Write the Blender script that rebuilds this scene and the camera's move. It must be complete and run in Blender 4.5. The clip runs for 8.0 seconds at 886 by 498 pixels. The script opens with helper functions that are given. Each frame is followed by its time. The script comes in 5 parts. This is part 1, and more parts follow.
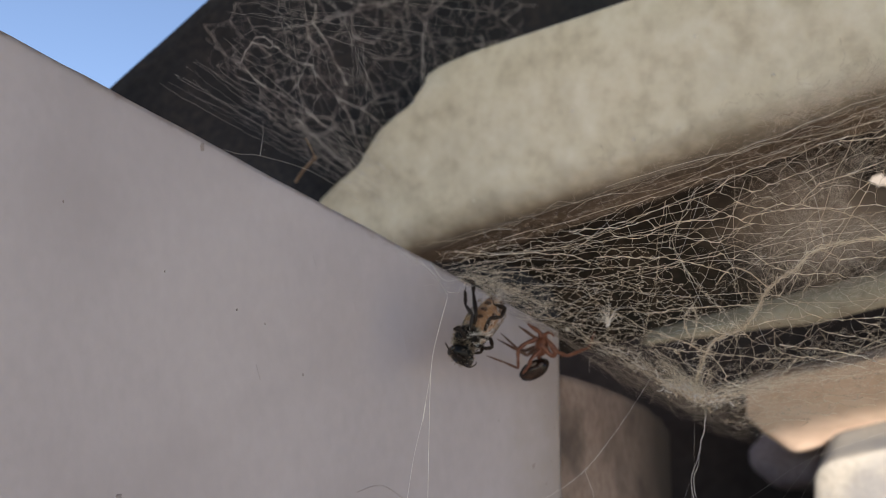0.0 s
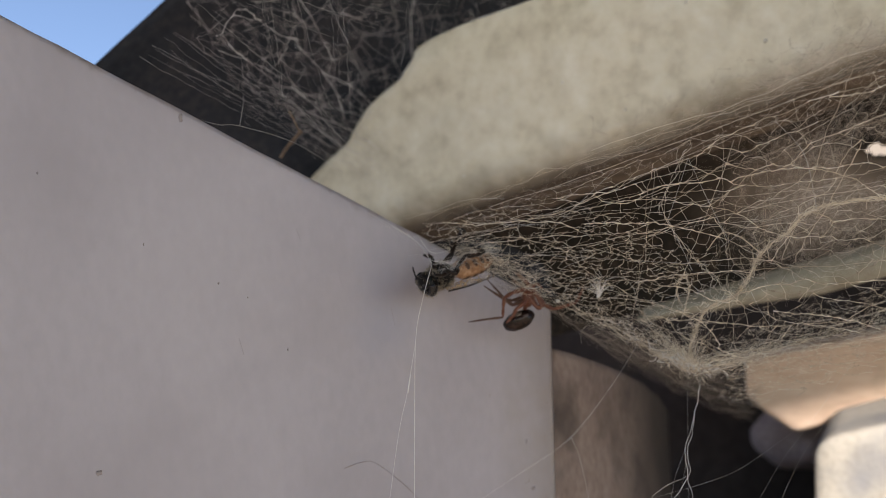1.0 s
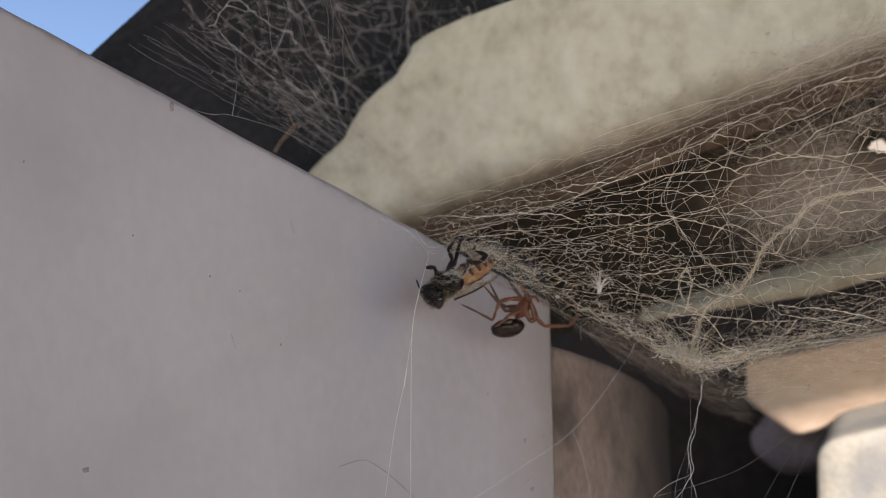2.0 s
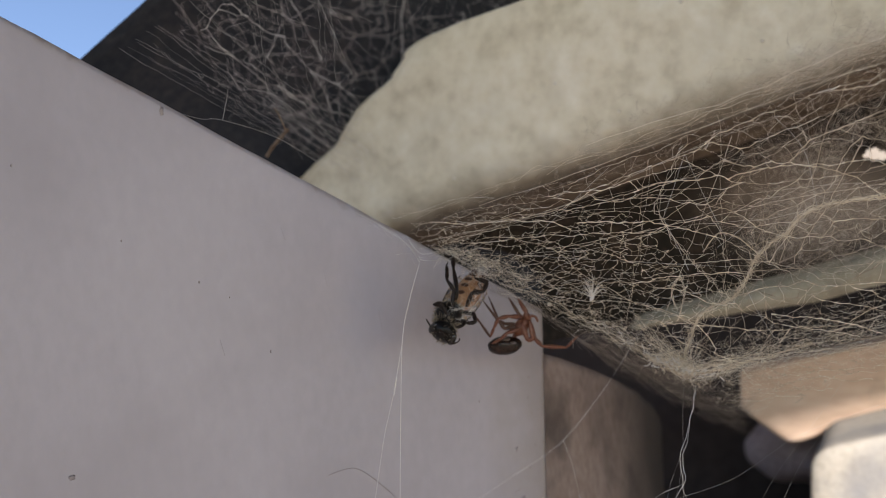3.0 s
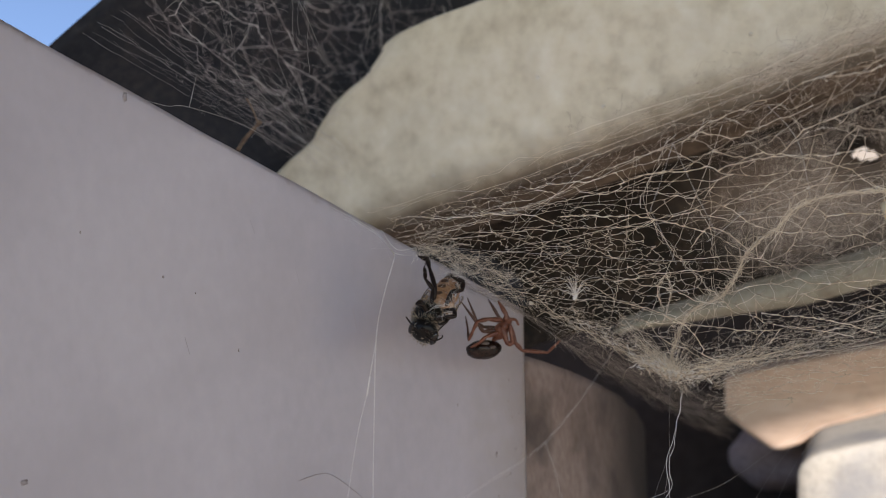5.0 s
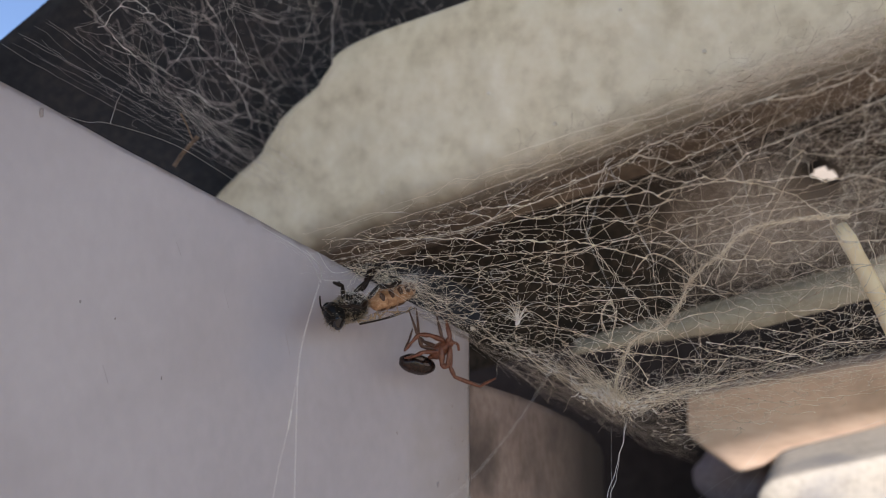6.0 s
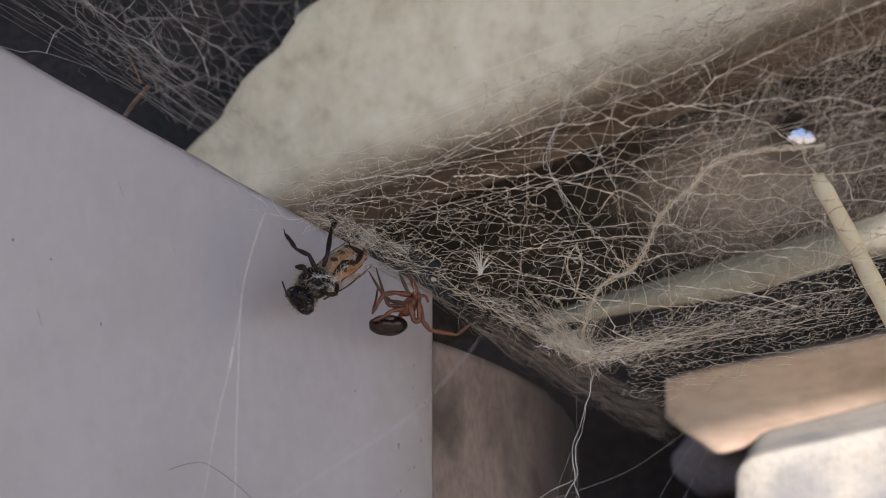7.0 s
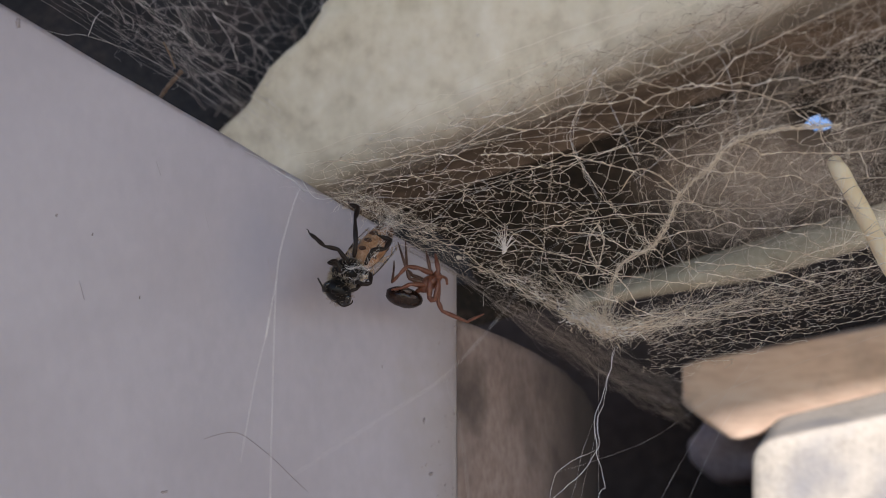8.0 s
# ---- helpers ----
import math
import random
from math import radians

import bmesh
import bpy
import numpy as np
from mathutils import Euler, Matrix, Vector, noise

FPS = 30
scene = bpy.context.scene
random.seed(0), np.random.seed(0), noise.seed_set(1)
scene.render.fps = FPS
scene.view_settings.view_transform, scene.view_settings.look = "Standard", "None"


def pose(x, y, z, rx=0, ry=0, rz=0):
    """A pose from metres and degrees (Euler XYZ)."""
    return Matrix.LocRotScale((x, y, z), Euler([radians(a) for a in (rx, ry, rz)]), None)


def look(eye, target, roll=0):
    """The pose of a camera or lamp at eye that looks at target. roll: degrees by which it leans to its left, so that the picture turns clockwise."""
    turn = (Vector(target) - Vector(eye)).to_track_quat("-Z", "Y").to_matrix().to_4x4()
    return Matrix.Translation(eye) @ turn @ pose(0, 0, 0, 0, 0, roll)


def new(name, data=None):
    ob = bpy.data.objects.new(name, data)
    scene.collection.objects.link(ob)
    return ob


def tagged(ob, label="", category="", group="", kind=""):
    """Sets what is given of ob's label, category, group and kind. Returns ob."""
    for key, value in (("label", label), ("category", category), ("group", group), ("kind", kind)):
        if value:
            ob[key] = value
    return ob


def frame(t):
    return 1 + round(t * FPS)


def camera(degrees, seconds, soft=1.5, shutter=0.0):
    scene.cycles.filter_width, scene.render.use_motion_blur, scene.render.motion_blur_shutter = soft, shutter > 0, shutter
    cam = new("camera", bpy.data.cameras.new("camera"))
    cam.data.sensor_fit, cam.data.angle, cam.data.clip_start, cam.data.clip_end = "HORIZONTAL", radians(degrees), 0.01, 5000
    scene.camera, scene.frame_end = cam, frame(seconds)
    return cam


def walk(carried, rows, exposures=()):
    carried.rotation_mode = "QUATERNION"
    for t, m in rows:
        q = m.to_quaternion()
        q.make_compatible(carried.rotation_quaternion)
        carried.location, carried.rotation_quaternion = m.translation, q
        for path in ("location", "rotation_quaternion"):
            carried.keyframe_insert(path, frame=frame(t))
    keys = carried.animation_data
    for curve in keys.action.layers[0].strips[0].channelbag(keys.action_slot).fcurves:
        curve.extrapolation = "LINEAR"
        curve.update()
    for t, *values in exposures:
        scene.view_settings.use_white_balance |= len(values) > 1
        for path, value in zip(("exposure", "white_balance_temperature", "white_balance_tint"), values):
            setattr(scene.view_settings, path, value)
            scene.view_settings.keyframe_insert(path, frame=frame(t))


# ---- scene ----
cam = camera(46.4, 8.0, soft=0.95)
CM = 0.01
PATH = [
    (0, pose(0.004000, 0.007001, 0.006000, 90.000, -0.000, 0.000)),
    (0.3, pose(0.005166, 0.008361, 0.004664, 89.755, 0.306, 0.167)),
    (0.5, pose(0.006983, 0.007620, 0.001997, 90.345, 0.801, 0.631)),
    (0.8, pose(0.006963, 0.008958, 0.003075, 89.884, 0.606, 0.510)),
    (1, pose(0.006588, 0.009883, 0.002643, 89.650, 0.867, 0.229)),
    (1.5, pose(0.007549, 0.012995, -0.000232, 90.279, 1.067, 0.276)),
    (1.7, pose(0.006956, 0.012975, 0.000210, 90.139, 0.832, 0.161)),
    (2.8, pose(0.006132, 0.014155, 0.000285, 90.549, 1.062, -0.332)),
    (3, pose(0.007075, 0.014159, 0.000577, 90.456, 0.546, -0.185)),
    (3.5, pose(0.008353, 0.013781, -0.001116, 90.988, 0.934, 0.008)),
    (4, pose(0.007344, 0.014678, -0.001115, 91.164, 0.803, -0.336)),
    (4.2, pose(0.007341, 0.015891, -0.000812, 91.190, 0.856, -0.731)),
    (5.3, pose(0.008275, 0.021478, -0.002031, 90.934, 0.193, -1.244)),
    (5.5, pose(0.009666, 0.022740, -0.002888, 91.318, 0.324, -1.395)),
    (5.8, pose(0.011054, 0.026379, -0.001046, 91.412, 0.157, -2.240)),
    (6, pose(0.014007, 0.025415, 0.000870, 91.423, -0.092, -2.132)),
    (6.2, pose(0.019447, 0.026306, 0.002658, 91.307, -0.095, -2.037)),
    (6.5, pose(0.019624, 0.029463, -0.002747, 91.868, -0.068, -2.559)),
    (6.7, pose(0.019294, 0.029951, -0.006136, 92.059, -0.030, -2.597)),
    (7, pose(0.017839, 0.031878, -0.007777, 92.174, -0.050, -2.885)),
    (7.2, pose(0.017328, 0.029618, -0.007685, 91.983, -0.202, -2.701)),
    (7.5, pose(0.016371, 0.029834, -0.009430, 91.928, -0.281, -2.443)),
    (8, pose(0.016187, 0.028010, -0.010418, 92.028, -0.195, -2.094)),
]
walk(cam, PATH, [(0.0, 0.80, 6900, 17), (4.0, 0.80, 6680, 17.5), (8.0, 0.84, 6410, 20)])
cam.data.dof.use_dof = True
cam.data.dof.focus_distance = 0.133
cam.data.dof.aperture_fstop = 28

# ---- light: an open blue sky, and a sun that added, unseen eaves keep off all but the lowest stones
SUN = Vector((0.35, -0.75, 0.56)).normalized()
world = bpy.data.worlds.new("sky")
scene.world = world
world.use_nodes = True
sky = world.node_tree.nodes.new("ShaderNodeTexSky")
sky.sky_type, sky.sun_disc = "NISHITA", False
lean = Matrix.Rotation(radians(14), 3, "X")  # the place was filmed looking up a little
high = lean @ SUN
sky.sun_elevation = math.asin(high.z)
sky.sun_rotation = math.atan2(high.x, high.y)
way = world.node_tree.nodes.new("ShaderNodeTexCoord")
tilt = world.node_tree.nodes.new("ShaderNodeMapping")
tilt.inputs["Rotation"].default_value = (radians(14), 0, 0)
world.node_tree.links.new(way.outputs["Generated"], tilt.inputs["Vector"])
world.node_tree.links.new(tilt.outputs["Vector"], sky.inputs["Vector"])
sky.air_density, sky.dust_density, sky.ozone_density, sky.altitude = 1.0, 0.1, 2.0, 1500
back = world.node_tree.nodes["Background"]
back.inputs["Strength"].default_value = 0.12
world.node_tree.links.new(sky.outputs["Color"], back.inputs["Color"])
sun = new("sun", bpy.data.lights.new("sun", "SUN"))
sun.data.energy, sun.data.angle, sun.data.color = 3.6, radians(0.6), (1.0, 0.95, 0.87)
sun.matrix_world = look(SUN, (0, 0, 0))


# ---- materials
def material(name, tones, rough=0.7, scale=200.0, fine=1200.0, bump=0.3, bump_size=0.0004, stretch=(1, 1, 1),
             metal=0.0, gloss=0.5, mix=0.5, mottle=None, island=0.0):
    """Two noises, coarse and fine, blend the tones and give relief; mottle: (colour, scale, low, high) of stains, and
    of shadows painted on the stone; island: how much each loose piece keeps a tone of its own.
    """
    m = bpy.data.materials.new(name)
    m.use_nodes = True
    t = m.node_tree
    n, l = t.nodes, t.links
    b = n["Principled BSDF"]
    co = n.new("ShaderNodeTexCoord")
    mp = n.new("ShaderNodeMapping")
    mp.inputs["Scale"].default_value = stretch
    l.new(co.outputs["Object"], mp.inputs["Vector"])
    big, small = n.new("ShaderNodeTexNoise"), n.new("ShaderNodeTexNoise")
    big.inputs["Scale"].default_value, big.inputs["Detail"].default_value = scale, 6
    small.inputs["Scale"].default_value, small.inputs["Detail"].default_value = fine, 4
    for k in (big, small):
        l.new(mp.outputs["Vector"], k.inputs["Vector"])
    add = n.new("ShaderNodeMix")
    add.data_type = "FLOAT"
    add.inputs[0].default_value = mix
    l.new(big.outputs["Fac"], add.inputs[2])
    l.new(small.outputs["Fac"], add.inputs[3])
    ramp = n.new("ShaderNodeValToRGB")
    e = ramp.color_ramp.elements
    e[0].position, e[1].position = 0.32, 0.68
    e[0].color, e[1].color = (*tones[0], 1), (*tones[-1], 1)
    for i, c in enumerate(tones[1:-1]):
        k = e.new(0.32 + 0.36 * (i + 1) / (len(tones) - 1))
        k.color = (*c, 1)
    tone = add.outputs[0]
    if island:
        geo, own = n.new("ShaderNodeNewGeometry"), n.new("ShaderNodeMix")
        own.data_type = "FLOAT"
        own.inputs[0].default_value = island
        l.new(add.outputs[0], own.inputs[2])
        l.new(geo.outputs["Random Per Island"], own.inputs[3])
        tone = own.outputs[0]
    l.new(tone, ramp.inputs["Fac"])
    colour = ramp.outputs["Color"]
    if mottle:
        sn = n.new("ShaderNodeTexNoise")
        sn.inputs["Scale"].default_value, sn.inputs["Detail"].default_value = mottle[1], 8
        l.new(co.outputs["Object"], sn.inputs["Vector"])
        sr = n.new("ShaderNodeMapRange")
        sr.inputs["From Min"].default_value, sr.inputs["From Max"].default_value = mottle[2], mottle[3]
        l.new(sn.outputs["Fac"], sr.inputs["Value"])
        mx = n.new("ShaderNodeMix")
        mx.data_type = "RGBA"
        l.new(sr.outputs[0], mx.inputs[0])
        l.new(colour, mx.inputs[6])
        mx.inputs[7].default_value = (*mottle[0], 1)
        colour = mx.outputs[2]
    l.new(colour, b.inputs["Base Color"])
    b.inputs["Roughness"].default_value = rough
    b.inputs["Metallic"].default_value = metal
    b.inputs["Specular IOR Level"].default_value = gloss
    if bump:
        bp = n.new("ShaderNodeBump")
        bp.inputs["Strength"].default_value, bp.inputs["Distance"].default_value = bump, bump_size
        l.new(add.outputs[0], bp.inputs["Height"])
        l.new(bp.outputs["Normal"], b.inputs["Normal"])
    return m


PAINT = material("lilac_grey_paint", [(0.405, 0.378, 0.416), (0.452, 0.423, 0.464), (0.495, 0.466, 0.505)], 0.42, 26, 700, 0.12, 0.0002,
                 (1, 1, 0.6), mix=0.3, mottle=((0.375, 0.345, 0.375), 42, 0.48, 0.86))
# Shaded copy of the post's paint: its darker brown stands for shade.
SHADE_PAINT = material("shaded_dusty_paint", [(0.20, 0.148, 0.125), (0.29, 0.222, 0.193), (0.37, 0.295, 0.26)], 0.8, 110, 900, 0.3, 0.0004, (1, 1, 0.6), mottle=((0.085, 0.067, 0.062), 70, 0.54, 0.8))
CEMENT = material("cream_fibre_cement", [(0.58, 0.53, 0.41), (0.78, 0.735, 0.60), (0.88, 0.85, 0.74)], 0.85, 130, 420, 0.7, 0.0008, mix=0.35,
                  mottle=((0.62, 0.58, 0.46), 110, 0.54, 0.92))


def wear_shade_edge(m, colour, low, high, scale, along=(-0.33, 0, 1), ragged=0.007, most=1.0):
    """Wear, dust and painted shade that creep in from an edge: full where the place's part along a direction is at low,
    none at high, with a ragged border.
    """
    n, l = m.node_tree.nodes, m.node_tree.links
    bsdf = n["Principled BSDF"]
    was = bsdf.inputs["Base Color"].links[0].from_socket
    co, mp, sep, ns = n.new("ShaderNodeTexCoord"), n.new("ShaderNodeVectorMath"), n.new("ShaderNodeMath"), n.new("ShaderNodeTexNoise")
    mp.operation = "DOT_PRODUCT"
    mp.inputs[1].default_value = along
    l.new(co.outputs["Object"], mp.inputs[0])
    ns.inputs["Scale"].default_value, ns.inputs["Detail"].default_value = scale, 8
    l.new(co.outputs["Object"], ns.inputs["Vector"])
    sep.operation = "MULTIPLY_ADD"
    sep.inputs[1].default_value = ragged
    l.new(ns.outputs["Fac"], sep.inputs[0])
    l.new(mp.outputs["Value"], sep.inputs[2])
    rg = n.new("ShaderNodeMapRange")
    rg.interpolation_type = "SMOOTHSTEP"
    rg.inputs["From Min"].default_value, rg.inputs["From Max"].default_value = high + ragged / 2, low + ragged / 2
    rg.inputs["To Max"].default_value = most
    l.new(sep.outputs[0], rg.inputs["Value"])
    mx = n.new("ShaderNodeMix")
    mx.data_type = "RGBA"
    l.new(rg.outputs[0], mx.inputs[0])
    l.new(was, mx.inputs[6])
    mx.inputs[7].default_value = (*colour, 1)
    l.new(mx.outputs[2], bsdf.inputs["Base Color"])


# Shade of the sheet's lower turn, put into the colour with brown dust.
wear_shade_edge(CEMENT, (0.12, 0.10, 0.08), -0.0115, 0.0015, 160)
wear_shade_edge(PAINT, (0.26, 0.21, 0.185), 0.1256, 0.1242, 420, (0.552, 0, 1), 0.003, 0.6)
wear_shade_edge(PAINT, (0.36, 0.32, 0.30), 0.026, 0.012, 220, (1, 0, 0.0), 0.016, 0.7)


def painted_patch(m, colour, centre, reach, most):
    """A patch of shade or haze painted in another colour, an uneven oval round centre, reach wide along each axis."""
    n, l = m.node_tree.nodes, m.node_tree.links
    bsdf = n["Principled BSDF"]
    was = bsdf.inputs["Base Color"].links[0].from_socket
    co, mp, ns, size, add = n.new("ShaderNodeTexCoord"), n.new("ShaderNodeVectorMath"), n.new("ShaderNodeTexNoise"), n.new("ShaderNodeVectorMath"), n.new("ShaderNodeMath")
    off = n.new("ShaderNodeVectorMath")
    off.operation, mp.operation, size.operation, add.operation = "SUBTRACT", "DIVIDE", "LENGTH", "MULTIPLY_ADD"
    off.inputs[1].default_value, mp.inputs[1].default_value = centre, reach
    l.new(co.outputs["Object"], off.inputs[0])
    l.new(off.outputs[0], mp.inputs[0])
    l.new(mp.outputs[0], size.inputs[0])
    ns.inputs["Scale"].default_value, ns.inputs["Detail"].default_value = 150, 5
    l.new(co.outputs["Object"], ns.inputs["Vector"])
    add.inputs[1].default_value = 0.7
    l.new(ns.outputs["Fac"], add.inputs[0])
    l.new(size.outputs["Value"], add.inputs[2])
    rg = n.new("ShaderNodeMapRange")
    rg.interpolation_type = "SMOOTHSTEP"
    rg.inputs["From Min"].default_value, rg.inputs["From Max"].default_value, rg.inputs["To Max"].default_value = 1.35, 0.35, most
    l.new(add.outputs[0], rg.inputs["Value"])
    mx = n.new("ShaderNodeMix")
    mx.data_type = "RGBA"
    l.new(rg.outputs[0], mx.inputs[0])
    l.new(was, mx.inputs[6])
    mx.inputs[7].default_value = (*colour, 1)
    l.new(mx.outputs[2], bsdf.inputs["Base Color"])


# Bluish soft shadow behind the bee, painted into the post's colour.
painted_patch(PAINT, (0.335, 0.335, 0.41), (-0.003, 0.007, 0.1135), (0.0065, 0.05, 0.013), 0.6)
# The side face darkens with depth: shade of the gap put into its paint.
wear_shade_edge(SHADE_PAINT, (0.030, 0.024, 0.023), 0.066, 0.022, 70, (0.0, 1, 0.0), 0.025, 1.0)
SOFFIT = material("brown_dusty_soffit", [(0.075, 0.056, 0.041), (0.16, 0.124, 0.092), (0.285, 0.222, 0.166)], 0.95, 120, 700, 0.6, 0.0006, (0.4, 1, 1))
# Near-black tones: the hollow's deep shade is put into its dusty brown.
DUSTY_SHADE = material("shaded_dusty_cement", [(0.006, 0.005, 0.004), (0.018, 0.0135, 0.010), (0.075, 0.053, 0.037)], 0.95, 120, 700, 0.5, 0.0006)
# Pale patch painted into the colour for the silk haze over the hollow.
painted_patch(DUSTY_SHADE, (0.28, 0.235, 0.20), (0.034, 0.022, -0.019), (0.030, 0.05, 0.017), 1.0)
# Near-black patch beside the opening: darkness of deeper holes put into the colour.
painted_patch(DUSTY_SHADE, (0.007, 0.006, 0.006), (0.0400, 0.015, -0.0085), (0.0052, 0.06, 0.0040), 0.95)
RIDGE = material("grey_weathered_cement", [(0.29, 0.275, 0.215), (0.385, 0.365, 0.29), (0.46, 0.44, 0.365)], 0.9, 120, 900, 0.4, 0.0004, mottle=((0.24, 0.21, 0.165), 130, 0.54, 0.8))
# Dark tones stand for the shaded underside of the roof sheet.
DARK = material("shaded_roofing", [(0.017, 0.022, 0.032), (0.034, 0.037, 0.047), (0.068, 0.060, 0.066)], 0.9, 50, 600, 0.4, 0.0006)
TIMBER = material("tan_sawn_timber", [(0.58, 0.415, 0.30), (0.75, 0.56, 0.425), (0.82, 0.66, 0.53)], 0.8, 60, 500, 0.35, 0.0005, (0.35, 1, 1.6), mottle=((0.34, 0.25, 0.18), 55, 0.55, 0.8))
# Bluish-grey blotches stand for twig shadows on the stone, put into its colour.
STONE = material("white_limewashed_stone", [(0.34, 0.32, 0.28), (0.45, 0.425, 0.375), (0.52, 0.495, 0.44)], 0.85, 90, 600, 0.5, 0.0007,
                 mottle=((0.24, 0.25, 0.27), 42, 0.47, 0.66))
STRAW = material("pale_straw", [(0.90, 0.70, 0.41), (0.98, 0.81, 0.52), (0.99, 0.88, 0.63)], 0.45, 150, 900, 0.2, 0.0002, (1, 1, 0.1))
SILK = material("dusty_silk", [(0.60, 0.50, 0.38), (0.95, 0.85, 0.69), (0.99, 0.94, 0.83)], 0.3, 120, 2500, 0, mix=0.6, island=0.5, gloss=0.9)
COBWEB = material("pinkish_grey_cobweb", [(0.42, 0.375, 0.395), (0.84, 0.79, 0.81), (0.98, 0.96, 0.97)], 0.5, 150, 2500, 0, mix=0.6, island=0.5, gloss=0.6)
DIM_COBWEB = material("dim_mauve_cobweb", [(0.34, 0.30, 0.32), (0.56, 0.51, 0.53), (0.76, 0.70, 0.71)], 0.7, 60, 900, 0, mix=0.6, island=0.5)
BROWN_SILK = material("brown_dusty_silk", [(0.26, 0.205, 0.155), (0.46, 0.38, 0.30), (0.70, 0.62, 0.52)], 0.6, 200, 2500, 0, mix=0.6, island=0.5)
VEIL = material("grey_brown_veil", [(0.17, 0.14, 0.12), (0.31, 0.265, 0.23), (0.56, 0.50, 0.44)], 0.7, 200, 2500, 0, mix=0.6, island=0.5)
HAZE = material("hazy_grey_silk", [(0.56, 0.475, 0.40), (0.76, 0.665, 0.57), (0.90, 0.83, 0.74)], 0.7, 200, 2500, 0, mix=0.6, island=0.4)
ROPE = material("dusty_strand", [(0.52, 0.44, 0.33), (0.80, 0.71, 0.57), (0.95, 0.90, 0.79)], 0.5, 260, 1800, 0, mix=0.5, island=0.35)
BRIGHT_SILK = material("clean_silk", [(0.80, 0.80, 0.80), (0.90, 0.89, 0.87)], 0.25, 500, 2500, 0, gloss=0.8)
FLUFF = material("white_seed_hair", [(0.85, 0.83, 0.80), (0.92, 0.91, 0.89)], 0.5, 400, 2000, 0)
SMUDGE = material("pale_brown_dirt", [(0.36, 0.315, 0.30), (0.43, 0.385, 0.38)], 0.8, 500, 2500, 0)
SCRATCH = material("faint_scratch", [(0.37, 0.34, 0.36), (0.41, 0.38, 0.405)], 0.6, 300, 2500, 0)
DEBRIS = material("brown_debris", [(0.10, 0.065, 0.045), (0.18, 0.125, 0.09), (0.28, 0.21, 0.155)], 0.9, 400, 2000, 0.4, 0.0002)
CRUMB = material("pale_crumb", [(0.60, 0.57, 0.50), (0.78, 0.76, 0.70)], 0.9, 500, 2000, 0.3, 0.0002)
SPECK = material("dark_speck", [(0.29, 0.255, 0.25), (0.37, 0.335, 0.34)], 0.8, 500, 2500, 0)
BLACK_CHITIN = material("black_hairy_chitin", [(0.004, 0.004, 0.004), (0.010, 0.009, 0.009)], 0.34, 900, 4000, 0.4, 0.0001, gloss=0.25)
EYE = material("glossy_black_eye", [(0.004, 0.004, 0.005), (0.010, 0.009, 0.010)], 0.14, 900, 4000, 0.1, 0.0001, gloss=0.7)
FUR = material("grey_brown_fur", [(0.13, 0.105, 0.08), (0.34, 0.29, 0.22), (0.60, 0.54, 0.44)], 0.9, 900, 4000, 0.5, 0.0002)
AMBER = material("amber_bee_belly", [(0.24, 0.115, 0.055), (0.40, 0.225, 0.12), (0.57, 0.38, 0.25)], 0.36, 700, 3000, 0.2, 0.0001)
BAND = material("brown_belly_band", [(0.05, 0.022, 0.012), (0.10, 0.045, 0.022)], 0.4, 900, 3000, 0.2, 0.0001)
LEG = material("dark_brown_leg", [(0.007, 0.004, 0.003), (0.020, 0.011, 0.008)], 0.36, 900, 4000, 0.2, 0.0001, gloss=0.3)
RUST = material("rust_brown_spider", [(0.082, 0.024, 0.013), (0.150, 0.052, 0.028), (0.24, 0.100, 0.060)], 0.34, 900, 3000, 0.25, 0.0001)
DARK_LEG = material("dark_rust_leg", [(0.045, 0.018, 0.011), (0.085, 0.037, 0.022), (0.13, 0.062, 0.038)], 0.34, 900, 3000, 0.25, 0.0001)
ABDOMEN = material("glossy_dark_abdomen", [(0.006, 0.0035, 0.003), (0.016, 0.008, 0.006), (0.040, 0.020, 0.014)], 0.25, 500, 2500, 0.15, 0.0001, gloss=0.35)
PALE_MARK = material("brown_abdomen_mark", [(0.05, 0.035, 0.03), (0.13, 0.10, 0.09)], 0.3, 900, 3000, 0.1, 0.0001)
LILAC_GREY = material("lilac_grey_lump", [(0.22, 0.18, 0.195), (0.33, 0.275, 0.295), (0.43, 0.37, 0.39)], 0.9, 120, 700, 0.6, 0.0006)
HOLE_BACKING = material("pale_hole_backing", [(0.30, 0.26, 0.22), (0.40, 0.36, 0.31)], 0.9, 3, 40, 0.3, 0.004)
EARTH = material("dry_earth_ground", [(0.26, 0.20, 0.145), (0.34, 0.27, 0.20), (0.42, 0.34, 0.26)], 0.95, 3, 40, 0.5, 0.02)
DARK_BACKING = material("dark_gap_backing", [(0.040, 0.034, 0.036), (0.078, 0.066, 0.069)], 0.95, 12, 200, 0.4, 0.001)
SUN_BLOCK = material("sun_block_metal", [(0.16, 0.15, 0.14), (0.24, 0.23, 0.22)], 0.6, 8, 90, 0.2, 0.001)


